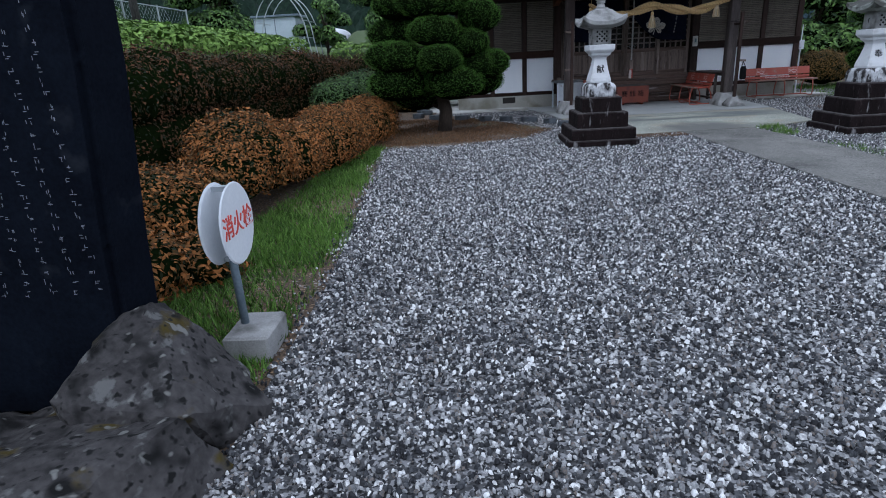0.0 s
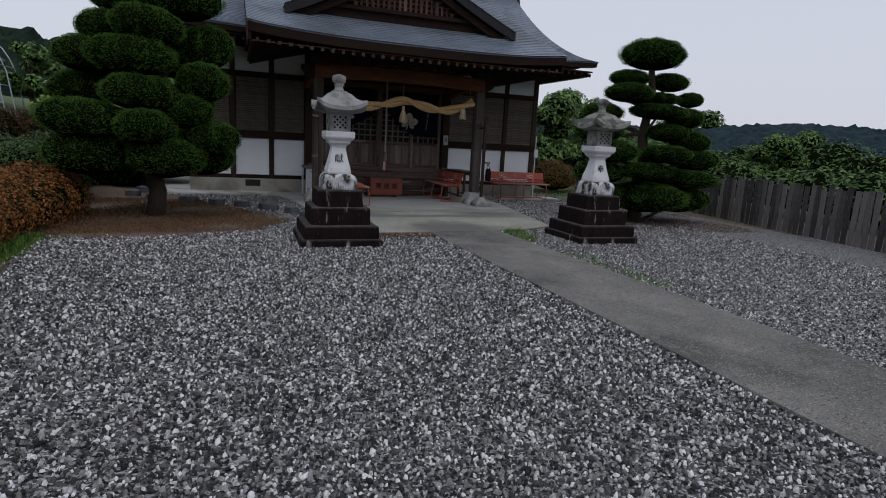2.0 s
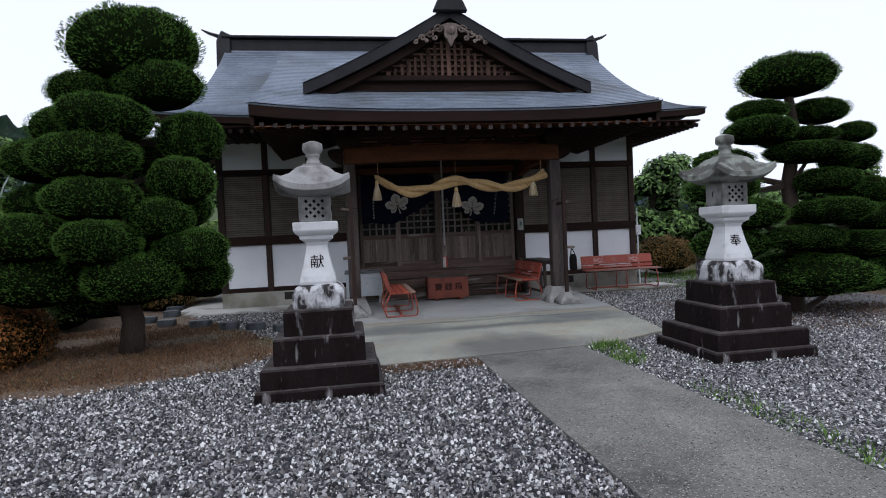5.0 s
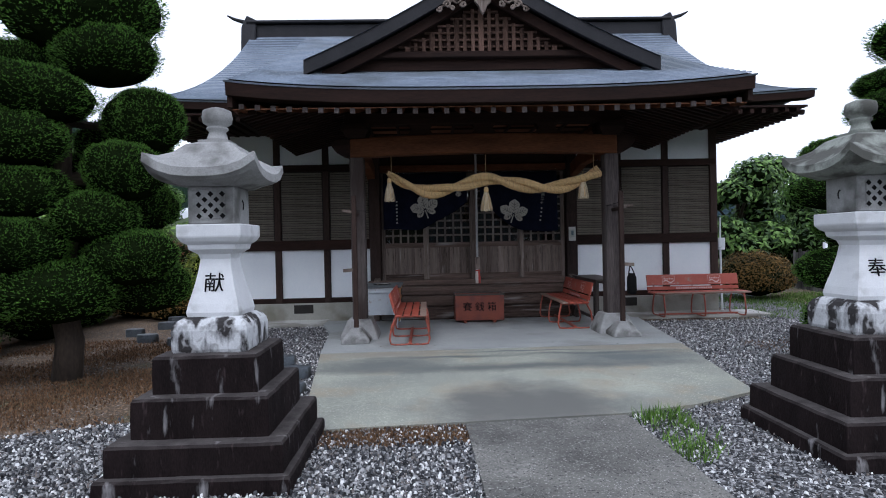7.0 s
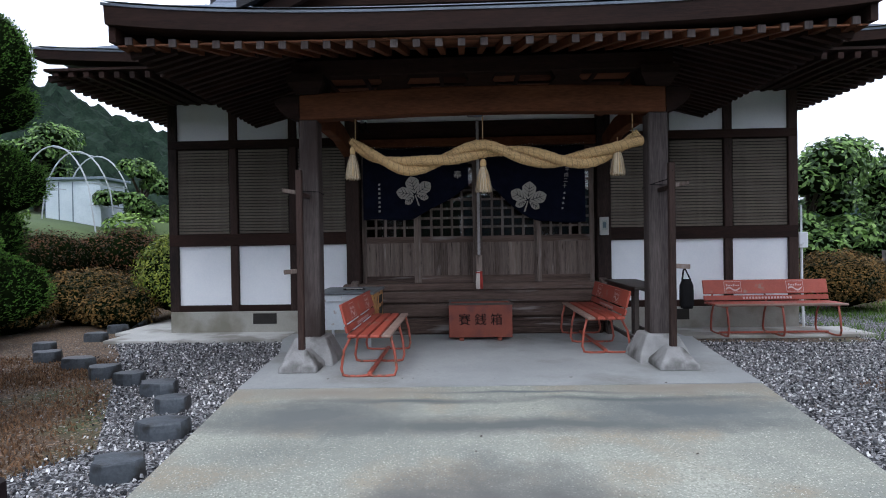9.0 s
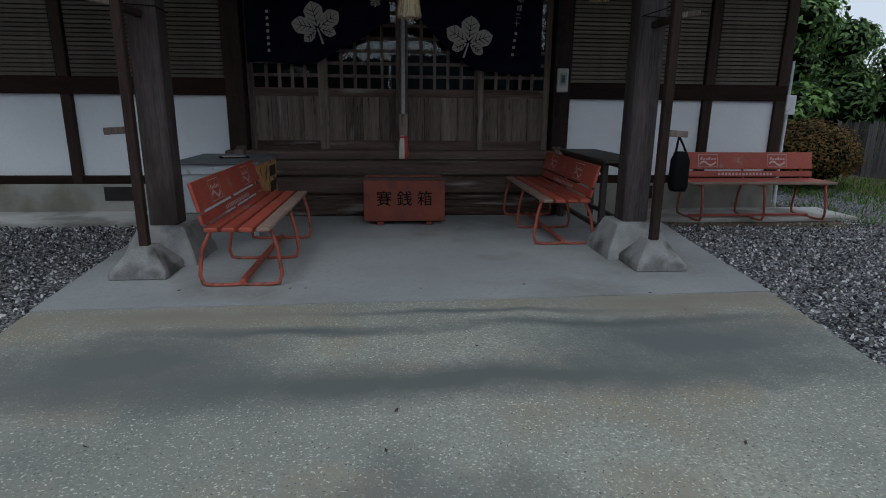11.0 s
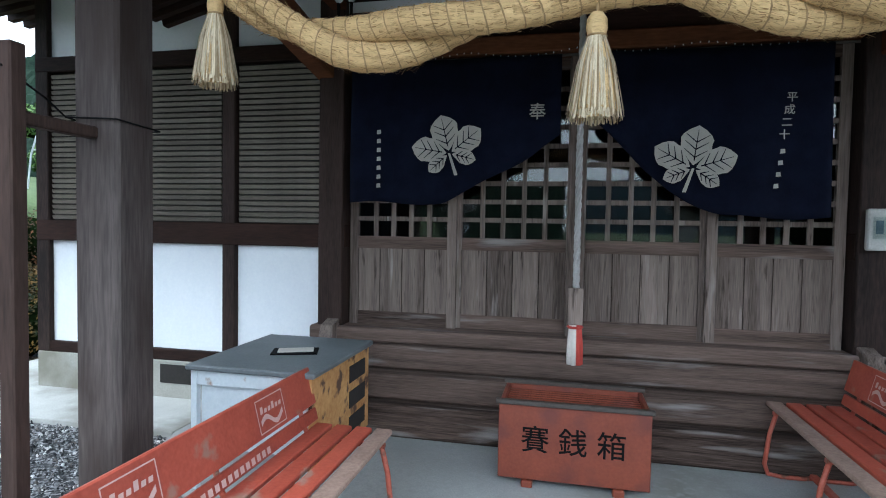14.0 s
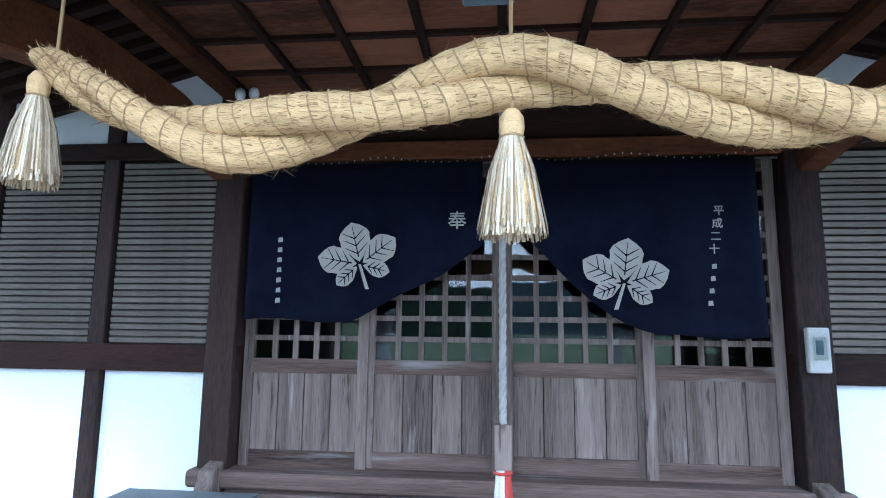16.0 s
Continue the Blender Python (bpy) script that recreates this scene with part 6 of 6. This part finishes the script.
for p, q in zip(line, line[1:]):
    for f in (0.25, 0.75):
        part("tiny_bulb", tube([(p[0] + (q[0] - p[0]) * f, -0.002, p[2] + (q[2] - p[2]) * f - 0.004), (p[0] + (q[0] - p[0]) * f, -0.002, p[2] + (q[2] - p[2]) * f + 0.004)], 0.0032, n=5), "white_paint", ls)

# ---- wire fence on the terrace ----
wf = tagged(empty("wire_fence", -7.6, 9.0, 1.9), "tall wire mesh fence on steel posts", "fence")
for k in range(8):
    part("post", tube([(0, k * 1.9, -0.3), (0, k * 1.9, 1.5)], 0.025, n=7), "pipe", wf)
for z in (0.1, 1.45):
    part("rail", tube([(0, 0, z), (0, 13.3, z)], 0.015, n=6), "pipe", wf)
verts, faces = [], []
for k in range(70):
    for d in (1, -1):
        y0 = k * 0.19
        y1 = y0 + d * 1.35
        if 0 <= y1 <= 13.3:
            n0 = len(verts)
            verts += [(0, y0 - 0.005, 0.1), (0, y0 + 0.005, 0.1), (0, y1 + 0.005, 1.45), (0, y1 - 0.005, 1.45)]
            faces.append((n0, n0 + 1, n0 + 2, n0 + 3))
tagged(raw("mesh", verts, faces, "pipe", wf), kind="stuff")

# ---- terraces, shed, trees, hills ----
def terrace(name, x0, x1, y0, y1, fz, material, label, nx=24, ny=40):
    verts, faces = [], []
    for j in range(ny + 1):
        for i in range(nx + 1):
            x, y = x0 + (x1 - x0) * i / nx, y0 + (y1 - y0) * j / ny
            verts.append((x, y, fz(x, y)))
    for j in range(ny):
        for i in range(nx):
            a = j * (nx + 1) + i
            faces.append((a, a + 1, a + nx + 2, a + nx + 1))
    return tagged(raw(name, verts, faces, material, smooth=True), label, "ground", kind="structure")


def bank(d):
    return -0.1 + 1.9 * min(1.0, max(0.0, d) / 0.9) + 0.16 * min(6.0, max(0.0, d - 0.9))


terrace("terrace_west", -60, -3.2, -20, 70, lambda x, y: bank(-3.3 - x) + 0.12 * noise.noise((x * 0.4, y * 0.4, 0)), "meadow", "grassy terrace above the hedge", 60, 60)
terrace("terrace_north", -3.2, 4.0, 22.6, 70, lambda x, y: bank(y - 22.7) * min(1.0, max(0.0, (4.0 - x) / 1.5)) + 0.1 * noise.noise((x * 0.4, y * 0.4, 3)), "meadow", "grassy terrace behind the hall", 12, 40)
lush = [(-3.9 - 0.9 * (i % 4), 4 + i * 0.42 + 0.3 * (i % 3), 1.95 + 0.15 * (i % 4), 0.6, 0.5, 0.32) for i in range(44)] + [(-2.6 + 0.7 * i, 23.6 + 0.9 * (i % 3), 1.75, 0.55, 0.5, 0.35) for i in range(7)]
lp = link("field_plants", leaf_mesh("field_plants", lush, 26000, 0.07, "lush", 31, 0.6))
tagged(lp, "bright green leafy field plants on the terrace", "plants", kind="stuff")

sd = tagged(empty("garden_shed", -5.9, 26.9, 1.85), "pale blue-grey garden shed with flat roof", "shed")
part("wall", box(-0.85, 0.85, -0.6, 0.6, -0.3, 1.45), "shed_wall", sd, bevel=0.01)
part("roof", box(-0.95, 1.0, -0.7, 0.7, 1.45, 1.53), "galvanised", sd, bevel=0.01)
part("door", box(0.1, 0.7, -0.615, -0.6, 0.0, 1.25), "shed_wall", sd, bevel=0.005)
for k in range(3):
    part("batten", box(-0.85 + k * 0.42, -0.82 + k * 0.42, -0.61, -0.6, -0.2, 1.4), "galvanised", sd)
ar = tagged(empty("greenhouse_frame", -5.2, 24.6, 1.75), "bare steel greenhouse hoops without cover", "greenhouse")
for k in range(3):
    pts = [(-1.1 + 2.2 * i / 14, k * 0.9, 2.3 * math.sqrt(max(0.0, 1 - (2 * i / 14 - 1) ** 2)) - 0.05) for i in range(15)]
    part("hoop", tube(pts, 0.02, n=6), "pipe", ar)
for x, z in ((-0.9, 1.3), (0.0, 2.26), (0.9, 1.3), (0.95, 0.7)):
    part("tie_pipe", tube([(x, 0, z - 0.03), (x, 1.8, z - 0.03)], 0.014, n=5), "pipe", ar)
up = part("utility_pole", stick((0, 0, 0), (0, 0, 6.0), 0.2, n=10, taper=0.8), "fence_wood", smooth=True)
up.location = (-6.2, 16.5, 1.4)
tagged(up, "weathered wooden utility pole on the terrace", "pole")
tank = part("white_tank", loft([[(q * math.cos(a * 0.3927), z, 0.55 * q / 0.6 * 1.0 * math.sin(a * 0.3927) + 0.5) for a in range(16)] for q, z in ((0.45, -0.7), (0.6, -0.6), (0.6, 0.6), (0.45, 0.7))]), "white_paint", smooth=True)
tank.location = (-4.4, 31.3, 1.95)
tagged(tank, "rounded white tank among the field plants", "tank")


def broad_tree(name, x, y, z, h, rad, seed, label, leaves=9000, leaf=0.09):
    r = random.Random(seed)
    t = tagged(empty(name, x, y, z), label, "tree", group="broadleaf trees")
    part("trunk", tube([(0, 0, -0.3), (0.05 * h / 4, 0, h * 0.3), (0, 0.05, h * 0.6), (0.05, 0, h * 0.85)], [0.05 * h * 0.6, 0.04 * h * 0.6, 0.025 * h * 0.6, 0.02], n=8), "bark", t, smooth=True)
    blobs = []
    for k in range(18):
        a, q, zz = r.uniform(0, 6.28), rad * math.sqrt(r.random()) * 0.85, r.uniform(0.22, 0.95)
        q *= 1.1 - 0.7 * abs(zz - 0.45)
        s = rad * r.uniform(0.22, 0.42)
        blobs.append((q * math.cos(a), q * math.sin(a), zz * h, s, s, s * 0.75))
        if k < 7:
            part("limb", tube([(0, 0, zz * h * 0.6), (q * math.cos(a) * 0.6, q * math.sin(a) * 0.6, zz * h * 0.85), (q * math.cos(a), q * math.sin(a), zz * h)], [0.05, 0.035, 0.015], n=5), "bark", t)
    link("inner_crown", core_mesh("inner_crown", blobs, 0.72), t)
    link("crown", leaf_mesh("crown", blobs, leaves, leaf, "canopy_leaf", seed), t)
    return t


first = broad_tree("broadleaf_tree", 14.6, 25.0, 0, 3.9, 1.9, 41, "dense green broadleaf tree behind the fence")
broad_tree("broadleaf_tree", -3.9, 26.4, 1.5, 2.4, 1.05, 42, "small leafy tree beside the pale shed", 6000, 0.07)
for x, y, z, sc, a in ((12.6, 27.0, 0, 0.85, 50), (17.4, 22.9, -0.3, 0.75, 120), (18.2, 26.5, -0.3, 0.95, 200), (20.5, 31.0, 0, 1.1, 20), (14.5, 32.0, 0, 1.0, 80), (23.0, 26.0, 0, 0.9, 260), (21.5, 19.5, 0, 0.65, 300),
                       (24.0, 14.5, -0.5, 0.7, 30), (26.0, 10.0, -1.0, 0.95, 90), (-9.0, 17.0, 1.6, 0.9, 150), (-11.5, 21.0, 1.8, 1.1, 10), (-14.0, 14.0, 1.9, 1.2, 220), (-9.5, 29.5, 2.0, 1.0, 70), (-12.5, 9.5, 1.8, 1.1, 310),
                       (-16.0, 25.0, 2.2, 1.3, 120), (-1.5, 32.0, 1.8, 1.1, 30)):
    copy_thing(first, pose(x, y, z, 0, 0, a) @ Matrix.Scale(sc, 4))


for x, y, sc, a in ((18.3, 12.2, 0.74, 75), (19.6, 9.2, 0.8, 190)):
    copy_thing(first, pose(x, y, -0.2, 0, 0, a) @ Matrix.Scale(sc, 4))
shrub("field_edge_bushes", lane([(15.2, 8.0, 1.1), (16.4, 14.0, 1.2), (17.0, 22.0, 1.5), (15.5, 30.0, 1.6)], 0.7, 0.9, 0.9, 0.6, 0.3, 44), 14000, 0.075, "tree_leaf", "dark green overgrown bushes beyond the fence", "bushes", 46)
shrub("far_bushes", lane([(22.0, 6.0, 1.5), (26.0, 16.0, 1.8), (30.0, 30.0, 2.2)], 0.9, 1.4, 1.4, 0.9, 0.3, 45), 10000, 0.09, "tree_leaf", "dark green thicket at the far field edge", "bushes", 47)


def ridge_line(a):
    """Height of the skyline in degrees, by the angle from straight ahead."""
    marks = [(-180, 5), (-120, 6), (-80, 8), (-60, 9.5), (-46, 13), (-36, 13.6), (-28, 10.5), (-20, 7.6), (-12, 6.6), (0, 6.5), (15, 5), (28, 3.4), (40, 2.4), (52, 3.2), (62, 2.6), (75, 4.5), (100, 5), (140, 6), (180, 5)]
    for (a0, h0), (a1, h1) in zip(marks, marks[1:]):
        if a0 <= a <= a1:
            u = (a - a0) / (a1 - a0)
            u = u * u * (3 - 2 * u)
            return h0 + (h1 - h0) * u
    return 5


def hills(name, a0, a1, near, far, scale, material, label):
    verts, faces = [], []
    na, nr = int((a1 - a0) * 2.4), 56
    for i in range(na + 1):
        a = a0 + (a1 - a0) * i / na
        for j in range(nr + 1):
            u = j / nr
            d = near + (far - near) * u
            x, y = 5 + d * math.sin(radians(a)), 8 + d * math.cos(radians(a))
            top = math.tan(radians(ridge_line(a))) * far * scale
            z = -2 + (top + 2) * u ** 1.2
            crown = abs(noise.noise((x * 0.2, y * 0.2, 1))) * 3.6 + noise.noise((x * 0.55, y * 0.55, 2)) * 2.2
            verts.append((x, y, z + crown * min(1.0, u * 6) + 0.04 * top * noise.noise((a * 0.25, 0, 4))))
    for i in range(na):
        for j in range(nr):
            k = i * (nr + 1) + j
            faces.append((k, k + 1, k + nr + 2, k + nr + 1))
    return tagged(raw(name, verts, faces, material, smooth=False), label, "hills", kind="structure")


hills("backdrop_hills_west", -180, 18, 55, 130, 1.0, "forest", "steep forested hillside behind the terrace")
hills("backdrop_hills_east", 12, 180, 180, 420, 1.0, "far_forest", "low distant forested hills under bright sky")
